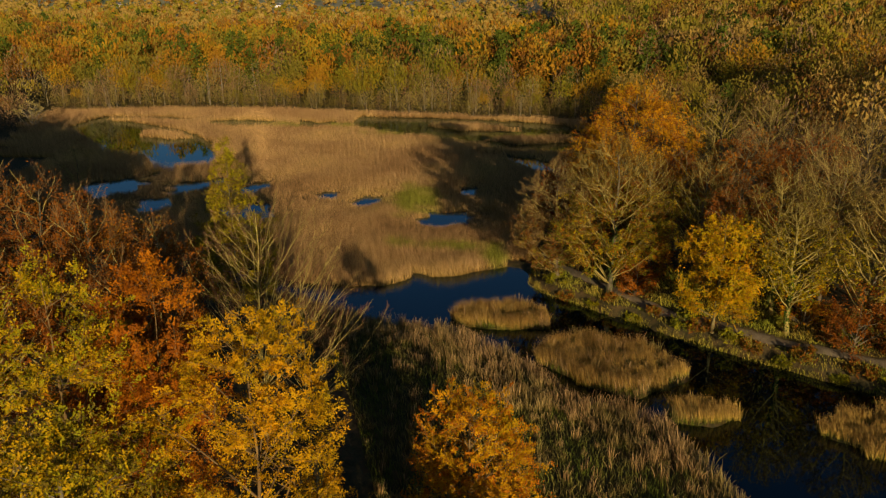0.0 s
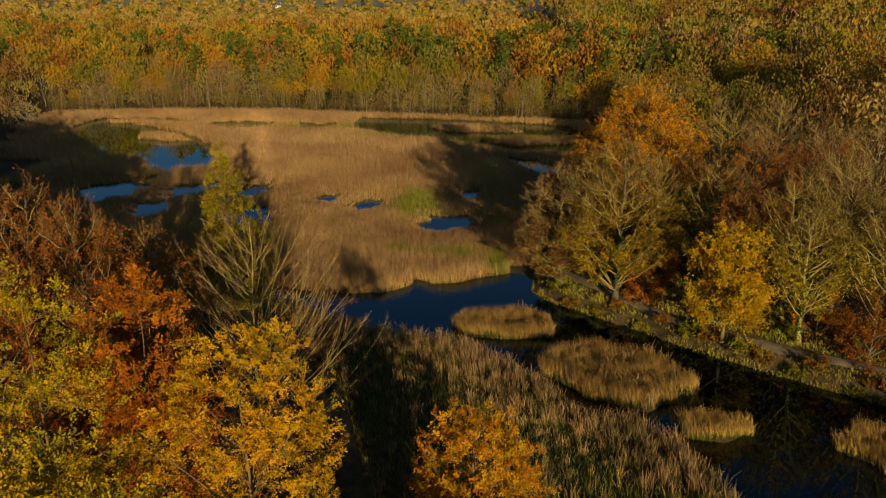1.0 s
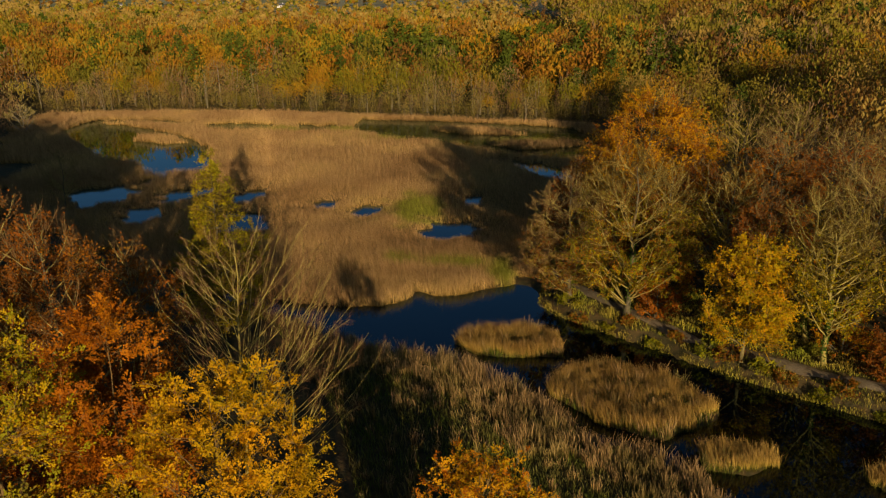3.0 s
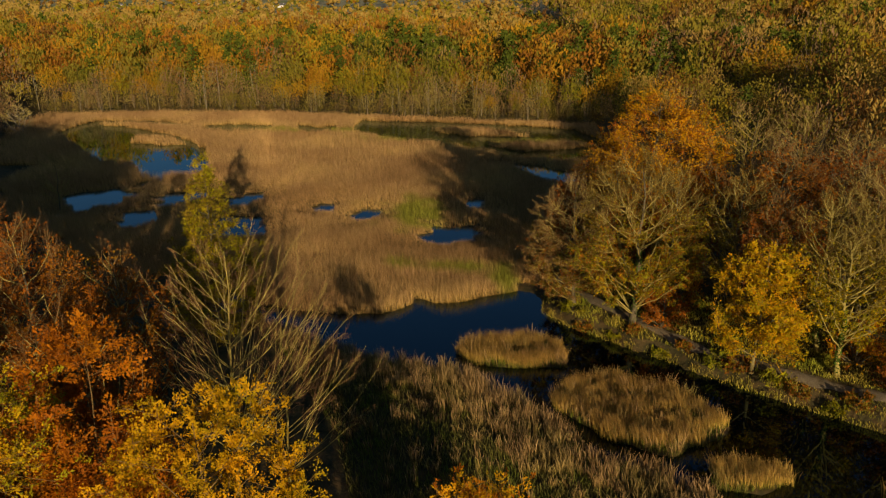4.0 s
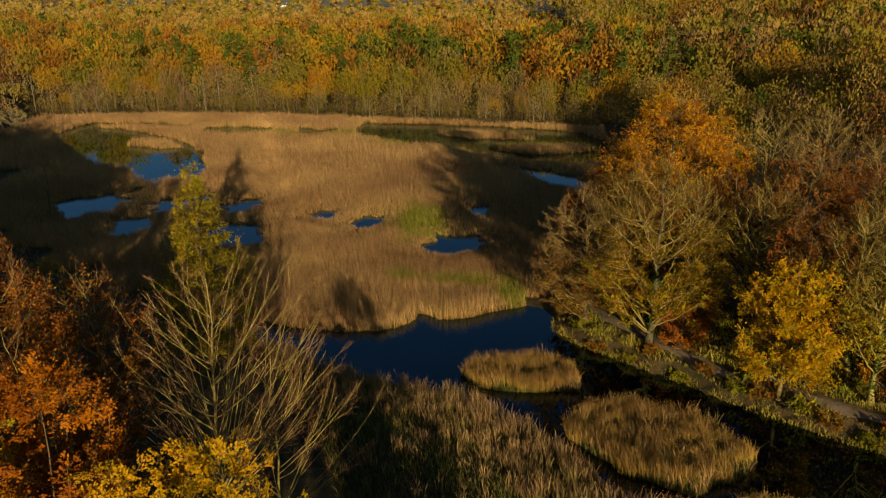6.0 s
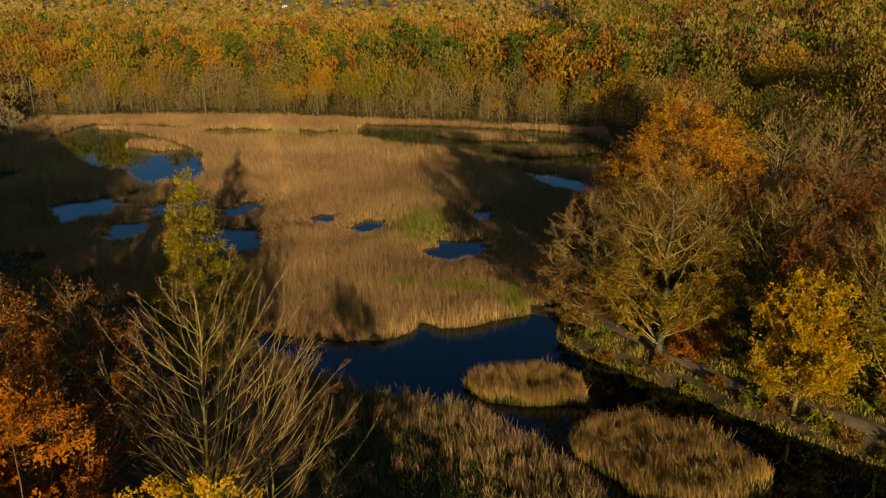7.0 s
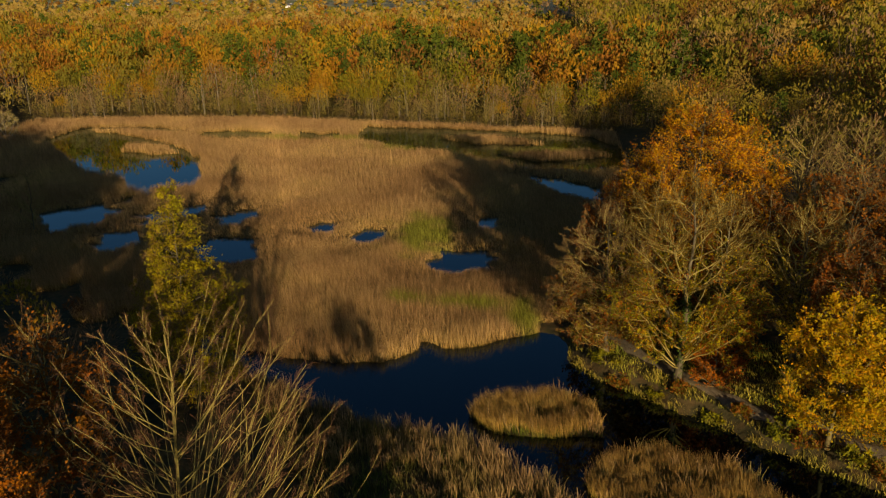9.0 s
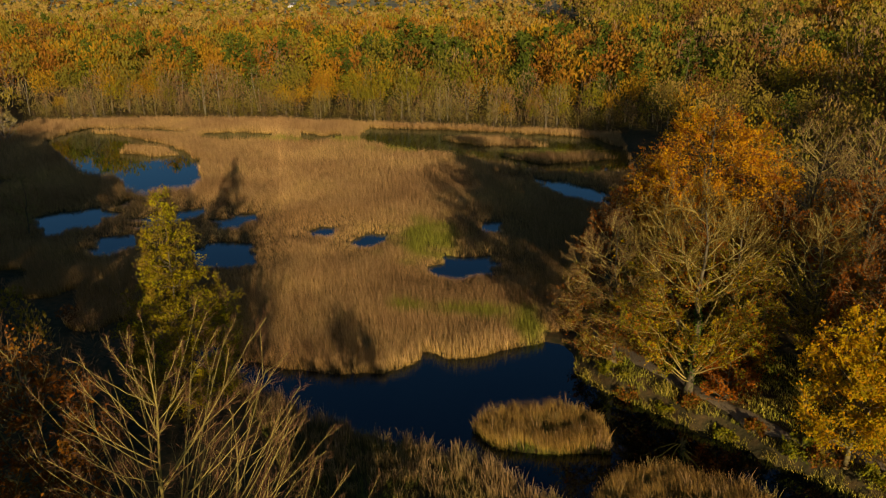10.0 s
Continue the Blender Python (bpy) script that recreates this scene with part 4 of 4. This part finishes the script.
for seed, x, y, top, R, n, mats, lab in ((48, 46.5, 76.0, 10.0, 3.8, 6000, [M_COPPER, M_RUSSET], "young beech holding rusty brown leaves under the wood"), (49, 43.5, 82.0, 8.5, 3.0, 4000, [M_AMBER, M_COPPER], "young beech holding amber leaves beside the path"),
                                         (50, 28.5, 97.0, 9.0, 3.5, 4500, [M_AMBER, M_ORANGE], "young beech with orange leaves behind the path"), (51, 52.5, 73.0, 11.0, 4.0, 6000, [M_COPPER, M_RUSSET], "young beech holding rusty brown leaves under the wood"),
                                         (52, 25.8, 92.0, 7.0, 2.6, 3600, [M_ORANGE, M_COPPER], "beech sapling with orange leaves by the path"), (53, 36.5, 86.5, 9.0, 3.2, 4500, [M_AMBER, M_OLIVE], "young beech with dull amber leaves behind the path")):
    leafy("beech_sapling", seed, x, y, top, R, n, mats, lab, limbs=22, shoots=200, low=0.05, size=0.22, spread=0.26, twigs=0, trunk_r=0.12)


def shrub(seed, x, y, H, R, mats, label):
    """A low bush: several thin stems under a rounded heap of leaves."""
    return leafy("shrub", seed, x, y, at(x, y)[2] + H, R, 1500, mats, label, category="shrub", group="bank shrubs", limbs=12, shoots=50, low=0.02, size=0.22, spread=0.25, twigs=0, trunk_r=0.05, per=(6, 4))


for k in range(26):
    u = (k + 0.5) / 26
    x0 = 13 + u * 40
    y0 = float(np.interp(x0, [13, 20.5, 25.5, 29.8, 36.3, 41.3, 48, 63], [99.5, 91.6, 87, 82.5, 77, 73, 68, 60]))
    off = 0.5 + rng.random() * 1.1 if k % 3 else 6.5 + rng.random() * 4
    shrub(200 + k, x0 + off * 0.55, y0 + off * 0.83, 0.7 + 0.8 * rng.random(), 0.8 + 0.8 * rng.random(), ([M_SCRUB], [M_SCRUB, M_LIME], [M_OLIVE, M_RUSSET])[k % 3], ("bramble shrub dull green on the bank", "low shrub with yellow-green leaves on the bank", "low olive-brown shrub on the bank")[k % 3])


# ---- prototypes for the woods further off ----
F_ORANGE = leaf_material("far_orange", [(0.40, 0.22, 0.014), (0.36, 0.15, 0.014), (0.25, 0.09, 0.014)], 0.12, 0.12, 0.3)
F_COPPER = leaf_material("far_copper", [(0.28, 0.15, 0.018), (0.23, 0.105, 0.016), (0.16, 0.07, 0.016)], 0.12, 0.12, 0.3)
F_AMBER = leaf_material("far_amber", [(0.34, 0.22, 0.012), (0.43, 0.22, 0.012), (0.36, 0.16, 0.012)], 0.12, 0.12, 0.3)
F_LIME = leaf_material("far_lime", [(0.16, 0.15, 0.012), (0.25, 0.20, 0.012), (0.33, 0.22, 0.014)], 0.12, 0.12, 0.3)
F_OLIVE = leaf_material("far_olive", [(0.139, 0.128, 0.014), (0.232, 0.180, 0.019), (0.313, 0.209, 0.023)], 0.12, 0.12, 0.16)
F_TAN = leaf_material("far_tan", [(0.290, 0.197, 0.041), (0.383, 0.244, 0.046), (0.313, 0.174, 0.041)], 0.12, 0.12, 0.16)
F_RUSSET = leaf_material("far_russet", [(0.22, 0.13, 0.02), (0.20, 0.09, 0.018), (0.13, 0.06, 0.018)], 0.12, 0.12, 0.3)
F_GREEN = leaf_material("far_green", [(0.05, 0.07, 0.008), (0.085, 0.105, 0.010), (0.13, 0.14, 0.014)], 0.12, 0.06, 0.3)
F_TWIG = bark_material("far_twig_straw", (0.232, 0.174, 0.041), (0.371, 0.273, 0.070), 0.3)
F_TWIGR = bark_material("far_twig_mauve", (0.209, 0.116, 0.046), (0.325, 0.191, 0.075), 0.3)


def far_shape(seed, kind, H, R, n, size):
    """Blocks of a tree seen from far off: (trunk and limbs), (crown). The crown is a heap of leafy clumps."""
    r = np.random.default_rng(seed)
    stems = 2 if kind in ("bare", "bush") else 1
    t = np.zeros((stems, 5, 3))
    t[:, :, 2] = np.linspace(0, H * 0.9, 5)
    lean = r.normal(size=(stems, 2)) * R * (0.28 if stems > 1 else 0.06)
    t[:, :, :2] = lean[:, None] * np.linspace(0.3, 1, 5)[None, :, None] + np.cumsum(r.normal(size=(stems, 5, 2)), 1) * 0.1
    tr = 0.13 * np.linspace(1, 0.15, 5)[None].repeat(stems, 0)
    wood = [tubes(t, tr, 4)]
    low = {"conifer": 0.18, "bush": 0.0, "bare": 0.08}.get(kind, 0.2)
    if kind in ("bare", "bush"):
        c = crown_points(r, max(n, 50), H, R, low, "dome", 0.35, 0.25)
        out = unit(c - np.array([0, 0, H * 0.25])) + np.array([0, 0, 0.5]) + r.normal(size=c.shape) * 0.35
        m = len(c)
        goal = crown_points(r, 14, H * 0.95, R * 0.8, low + 0.1, "dome", 0.7, 0.2)
        foot = t[r.integers(0, stems, 14), r.integers(1, 4, 14)]
        wood.append(spikes(foot, goal, 0.06))
        return wood, [kites(c, out, r.normal(size=c.shape) + np.array([0, -1.0, 0.2]), size * 1.5 * (0.6 + 0.8 * r.random(m)), size * 0.30 * (0.6 + 0.8 * r.random(m)))]
    m = int(np.clip(n // 24, 3, 16))
    u = (np.arange(m) + 0.6 * r.random(m)) / m
    a = 2 * np.pi * np.arange(m) * 0.618 + r.random() * 6.28
    if kind == "conifer":
        rc = R * (0.62 - 0.38 * u)
        rho, z = R * 0.62 * (1 - u) ** 0.8, H * (low + (1 - low) * u * 0.93)
    else:
        el = np.arcsin(np.clip(-0.3 + 1.3 * u, -1, 1))
        rc = R * (0.36 + 0.2 * r.random(m))
        zc = H * (low + (1 - low) * (0.5 if kind == "leafy" else 0.3))
        rho, z = R * 0.66 * np.cos(el) * (0.8 + 0.35 * r.random(m)), zc + np.sin(el) * (H * 0.93 - zc - R * 0.2)
    tall = 0.8 if kind == "conifer" else 1.25
    mid = np.stack((np.cos(a) * rho, np.sin(a) * rho, z), -1)
    g = 1.618
    ico = unit(np.array([(-1, g, 0), (1, g, 0), (-1, -g, 0), (1, -g, 0), (0, -1, g), (0, 1, g), (0, -1, -g), (0, 1, -g), (g, 0, -1), (g, 0, 1), (-g, 0, -1), (-g, 0, 1)]))
    dist = np.linalg.norm(ico[:, None] - ico[None], axis=2)
    tri = np.array([q for q in itertools.combinations(range(12), 3) if max(dist[q[0], q[1]], dist[q[1], q[2]], dist[q[0], q[2]]) < 1.2])
    flip = np.einsum("ij,ij->i", np.cross(ico[tri[:, 1]] - ico[tri[:, 0]], ico[tri[:, 2]] - ico[tri[:, 0]]), ico[tri[:, 0]]) < 0
    tri[flip] = tri[flip][:, ::-1]
    body = mid[:, None] + ico[None] * (rc * 0.66)[:, None, None] * (1 + 0.2 * r.normal(size=(m, 12, 1))) * np.array([1, 1, tall])
    faces = (tri[None] + (np.arange(m) * 12)[:, None, None]).reshape(-1, 3)
    i = r.integers(0, m, n)
    d = unit(r.normal(size=(n, 3)) + np.array([0, 0, 0.35]))
    c = mid[i] + d * (rc[i] * (0.62 + 0.55 * r.random(n)))[:, None] * np.array([1, 1, tall])
    nor = unit(d + r.normal(size=(n, 3)) * 0.5)
    up = d * 0.5 + np.array([0, 0, 0.9 if kind == "leafy" else 0.1]) + r.normal(size=(n, 3)) * 0.4
    return wood, ([(body.reshape(-1, 3), faces)] if n < 30 else []) + [kites(c, up, nor, size * 1.3 * (0.6 + 0.8 * r.random(n)), size * 0.58 * (0.6 + 0.8 * r.random(n)))]


FAR_KINDS = [
    ("leafy", F_ORANGE, M_BARK, "broadleaf tree in orange autumn leaf"), ("leafy", F_COPPER, M_BARK, "broadleaf tree in copper-brown leaf"),
    ("leafy", F_AMBER, M_BARK, "broadleaf tree in amber yellow leaf"), ("leafy", F_LIME, M_BARK, "broadleaf tree in yellow-green leaf"),
    ("leafy", F_OLIVE, M_BARK, "broadleaf tree in dull olive leaf"), ("conifer", F_GREEN, M_BARK, "dark green conifer"),
    ("bare", F_TWIG, M_BIRCH, "bare birch with pale trunk and straw twigs"), ("bare", F_TWIGR, M_BARK, "bare tree with mauve-brown twigs"),
    ("leafy", F_TAN, M_BARK, "broadleaf tree with faded tan leaves"), ("leafy", F_RUSSET, M_BARK, "broadleaf tree in russet leaf"),
    ("bush", F_OLIVE, M_BARK, "rounded olive sallow bush"), ("bush", F_LIME, M_BARK, "rounded yellow-green sallow bush")]


def choose_kind(r, x, y, f):
    """Which kind grows where: bare birch and sallow at the edge, beech, larch and pine behind."""
    u = r.random()
    if f < 5.5:
        return r.choice([10, 6, 10, 11, 10, 10, 11])
    if f < 17:
        return r.choice([6, 7, 6, 10, 7, 7, 4, 6, 2, 3])
    pine = 1.5 * math.exp(-((x - 8) / 75) ** 2 - ((f - 72) / 34) ** 2) + 0.25 * math.exp(-((x + 110) / 40) ** 2 - ((f - 40) / 40) ** 2)
    if u < pine * 0.7:
        return 5
    if x > 90:
        return r.choice([5, 8, 7, 4, 9, 7, 5, 4, 3])
    if f < 150:
        return r.choice([0, 0, 2, 1, 3, 7, 3, 4, 4, 2, 5, 5])
    if f < 260:
        return r.choice([0, 2, 8, 1, 8, 3, 4, 1, 0, 5, 7])
    return r.choice([8, 8, 8, 4, 4, 1, 3, 5, 8, 0])


edge_protos = []
for k, (kind, crown_m, wood_m, lab) in enumerate(FAR_KINDS):
    for v in range(2):
        n, size = {"leafy": (480, 0.62), "bush": (460, 0.5), "conifer": (480, 0.6), "bare": (560, 0.55)}[kind]
        wood, crown = far_shape(300 + 10 * k + v, kind, 15.0, {"leafy": 4.8, "bush": 8.5, "conifer": 3.6, "bare": 4.6}[kind], n, size)
        base = new({"leafy": "woodland_tree", "bush": "sallow_bush", "conifer": "pine_tree", "bare": "birch_tree"}[kind])
        part("trunk", build_mesh("far_wood", [(a, b, int(b.shape[1] == 3)) for a, b in wood], [wood_m, M_TWIG], smooth=True), base)
        part("crown", build_mesh("far_crown", [(a, b, 0) for a, b in crown], [crown_m]), base)
        tagged(base, lab + " at the wood's edge", "bush" if kind == "bush" else "tree", "trees of the far wood")
        edge_protos.append(base)
used = [False] * len(edge_protos)


def plant(k, x, y, H, spin):
    """One tree of the far wood as a thing of its own."""
    v = k * 2 + int(rng.integers(0, 2))
    s = H / 15.0
    z = float(land(np.array([x]), np.array([y]))[0]) - 0.2
    m = pose(x, y, z, 0, 0, spin)
    proto = edge_protos[v]
    if not used[v]:
        used[v] = True
        proto.scale = (s, s, s)
        proto.matrix_basis = m @ Matrix.Diagonal((s, s, s, 1))
        return proto
    ob = copy_thing(proto, m)
    ob.matrix_basis = m @ Matrix.Diagonal((s, s, s, 1))
    return ob


# the edge row, tree by tree
for x in np.arange(-150, 60, 4.0):
    for row in range(5):
        px, py = x + rng.normal() * 2.2, 0.0
        edge = np.interp(px, [p[0] for p in FOREST_EDGE], [p[1] for p in FOREST_EDGE])
        py = edge + 1.0 + row * 4.6 + rng.normal() * 1.2
        k = int(choose_kind(rng, px, py, py - edge))
        H = (7.2 if k > 9 else 8.5 + 2.3 * row) * (0.6 + 0.65 * rng.random()) * (1.15 if k == 5 else 1.0)
        plant(k, px, py, H, rng.random() * 360)

for proto, taken in zip(edge_protos, used):
    if not taken:
        for child in list(proto.children):
            bpy.data.objects.remove(child)
        bpy.data.objects.remove(proto)

# the rest of the woods, one mass for each part of the plan
def mass_set(seed, amount, size):
    out = []
    for k, (kind, crown_m, wood_m, lab) in enumerate(FAR_KINDS):
        out.append([far_shape(seed + 10 * k + v, kind, 15.0, {"leafy": 5.0, "bush": 8.0, "conifer": 3.4, "bare": 4.6}[kind], amount, size) for v in range(3)])
    return out


FINE, MID, COARSE, DENSE = mass_set(500, 330, 0.76), mass_set(600, 170, 1.0), mass_set(700, 16, 2.0), mass_set(900, 560, 0.5)
ALL_MATS = []
for kind, a, b, lab in FAR_KINDS:
    for m in (a, b, M_TWIG):
        if m not in ALL_MATS:
            ALL_MATS.append(m)


def wood_mass(name, places, label, protos=FINE):
    """Trees at (x, y, height, kind) joined into one mass."""
    blocks = []
    xs = np.array([p[0] for p in places])
    ys = np.array([p[1] for p in places])
    zs = land(xs, ys) - 0.2
    for (x, y, H, k, *rest), z in zip(places, zs):
        wood, crown = protos[k][int(rng.integers(0, 3))]
        a, s = rng.random() * 6.283, H / 15.0
        rot = np.array([[math.cos(a), -math.sin(a), 0], [math.sin(a), math.cos(a), 0], [0, 0, 1]]) * s
        wide = np.array([1.0, 1.0, 1.0]) * (0.9 + 0.3 * rng.random())
        if protos is COARSE:
            wide = wide * rest[0]
        wide[2] = 1.0
        for grp, mat in ((wood if protos is FINE or protos is DENSE else [], FAR_KINDS[k][2]), (crown, FAR_KINDS[k][1])):
            for v, f in grp:
                blocks.append(((v @ rot.T) * wide + (x, y, z), f, ALL_MATS.index(mat)))
    ob = new(name, build_mesh(name, blocks, ALL_MATS))
    return tagged(ob, label, "woodland", kind="stuff")


mid, back, right = [], [], []
edge_x, edge_y = [p[0] for p in FOREST_EDGE], [p[1] for p in FOREST_EDGE]
y = 0.0
f = 27.0
while f < 330:
    step = 7.6 + f * 0.012
    for x in np.arange(-380, 130, step):
        px, pf = x + rng.normal() * 1.6, f + rng.normal() * 1.6
        py = np.interp(px, edge_x, edge_y) + pf
        if abs(px) > 0.66 * py + 12:
            continue
        k = int(choose_kind(rng, px, py, pf))
        mid.append((px, py, (18.5 + min(pf, 60) * 0.03) * (0.72 + 0.5 * rng.random()) * (1.12 if k == 5 else 1.0), k, pf))
    f += step
wood_mass("woodland", [p for p in mid if p[4] < 95], "autumn woodland of orange beech and green pine on rising ground")
wood_mass("woodland", [p for p in mid if p[4] >= 95], "autumn woodland of orange and tan trees further back", MID)
y = 600.0
while y < 2400:
    step = 14.5 + (y - 600) * 0.026
    for x in np.arange(-0.68 * y, 0.68 * y, step):
        px, py = x + rng.normal() * step * 0.25, y + rng.normal() * step * 0.25
        if 1150 < py and ripple(np.array(px), np.array(py), 160, 3) > 0.75 or 1425 < py < 1500 and min(abs(px - q) for q in (-632, -486, -322, -266)) < 26:
            continue
        k = int(choose_kind(rng, px, py, 300))
        back.append((px, py, (18 + (y - 600) * 0.002) * (0.65 + 0.6 * rng.random()), k, (step / 12.5) ** 0.5))
    y += step * 0.9
wood_mass("far_woodland", back, "distant hazy woodland reaching to the horizon", COARSE)
for x in np.arange(58, 330, 8.8):
    for y in np.arange(88, 620, 8.8):
        px, py = x + rng.normal() * 1.8, y + rng.normal() * 1.8
        if px > 0.68 * py + 10 or float(beside(RIGHT_BANK, np.array([px]), np.array([py]))[0]) < 4:
            continue
        if py > 252 + (130 - px) * 0.2 and px < 130:
            continue
        if py < 138 and px < 72:
            continue
        k = int(rng.choice([7, 4, 8, 4, 1, 4, 5 if py > 150 else 7, 8, 9, 3, 5 if py > 200 else 7, 2]))
        right.append((px, py, (19.0 if px > 100 or py < 150 else 14.0) * (0.75 + 0.45 * rng.random()), k))
wood_mass("hillside_woodland", [p for p in right if p[1] >= 270], "brown and green mixed woodland on the hillside", MID)
wood_mass("bank_woodland", [p for p in right if p[1] < 270], "brown thinning wood behind the bank trees", DENSE)
left = []
for x in np.arange(-190, -34, 6.5):
    for y in np.arange(64, 300, 6.5):
        px, py = x + rng.normal() * 1.8, y + rng.normal() * 1.8
        d = float(beside(LEFT_BANK, np.array([px]), np.array([py]))[0])
        if d < 3 or px < -0.72 * py - 14 or (py < 75 and px > -45) or (px < -0.62 * py - 6 and py < 125):
            continue
        k = int(rng.choice([6, 7, 7, 4, 4, 9, 7]))
        left.append((px, py, (4.5 + min(d, 40) * 0.10 + (5 if py > 175 else 0)) * (0.75 + 0.5 * rng.random()), k))
wood_mass("carr_woodland", left, "shaded alder and sallow scrub beside the marsh", MID)
# Wood outside the view on the left, added to shade reeds and scrub.
tall = []
for x in np.arange(-125, -34, 7.5):
    for y in np.arange(-12, 120, 7.5):
        if x > -0.62 * y - 9 and y > 25 or x > -50 and y > 5:
            continue
        tall.append((x + rng.normal() * 1.5, y + rng.normal() * 1.5, 25 * (0.85 + 0.25 * rng.random()), int(rng.choice([1, 9, 0, 4]))))
wood_mass("tall_woodland", tall, "unseen copper beech wood added to cast shade on the marsh", MID)


# ---- cottages on the skyline ----
def cottage(x, y, length, label):
    """A white cottage with a pitched slate roof, a chimney and dark windows."""
    base = new("cottage")
    w, h, top = 6.5, 4.6, 7.6
    L = length / 2
    v = np.array([(-L, -w / 2, 0), (L, -w / 2, 0), (L, w / 2, 0), (-L, w / 2, 0), (-L, -w / 2, h), (L, -w / 2, h), (L, w / 2, h), (-L, w / 2, h), (-L, 0, top - 0.2), (L, 0, top - 0.2)])
    q = np.array([(0, 1, 5, 4), (1, 2, 6, 5), (2, 3, 7, 6), (3, 0, 4, 7)])
    part("wall", build_mesh("cottage_wall", [(v, q, 0), (v, np.array([(4, 8, 7), (5, 6, 9)]), 0)], [M_RENDER]), base)
    e = 0.5
    rv = np.array([(-L - e, -w / 2 - e, h - 0.3), (L + e, -w / 2 - e, h - 0.3), (L + e, 0, top), (-L - e, 0, top), (L + e, w / 2 + e, h - 0.3), (-L - e, w / 2 + e, h - 0.3)])
    rv = np.concatenate((rv, rv + (0, 0, 0.22)))
    rq = np.array([(0, 1, 2, 3), (3, 2, 4, 5), (6, 7, 8, 9), (9, 8, 10, 11), (0, 1, 7, 6), (5, 4, 10, 11)])
    part("roof", build_mesh("cottage_roof", [(rv, rq, 0)], [M_SLATE]), base)

    def box(cx, cy, cz, sx, sy, sz):
        c = np.array([(i, j, k) for i in (-1, 1) for j in (-1, 1) for k in (-1, 1)]) * np.array([sx, sy, sz]) / 2 + (cx, cy, cz)
        return c, np.array([(0, 1, 3, 2), (4, 6, 7, 5), (0, 4, 5, 1), (2, 3, 7, 6), (0, 2, 6, 4), (1, 5, 7, 3)])

    part("chimney", build_mesh("cottage_chimney", [(*box(L * 0.7, 0, top + 0.4, 1.0, 0.8, 1.8), 0)], [M_RENDER]), base)
    for k in range(int(length // 4)):
        part("window", build_mesh("cottage_window", [(*box(-L + 2.2 + 4 * k, -w / 2 - 0.02, 2.4, 1.2, 0.1, 1.3), 0)], [M_PANE]), base)
    base.matrix_basis = pose(*at(x, y, 0.1), 0, 0, 0)
    return tagged(base, label, "house", "cottages on the skyline")


cottage(-632, 1500, 16, "white rendered cottage with slate roof among far trees")
cottage(-486, 1500, 13, "small white cottage with slate roof among far trees")
cottage(-322, 1480, 22, "long white farmhouse with slate roof beyond the wood")
cottage(-266, 1500, 12, "white cottage with slate roof beyond the wood")
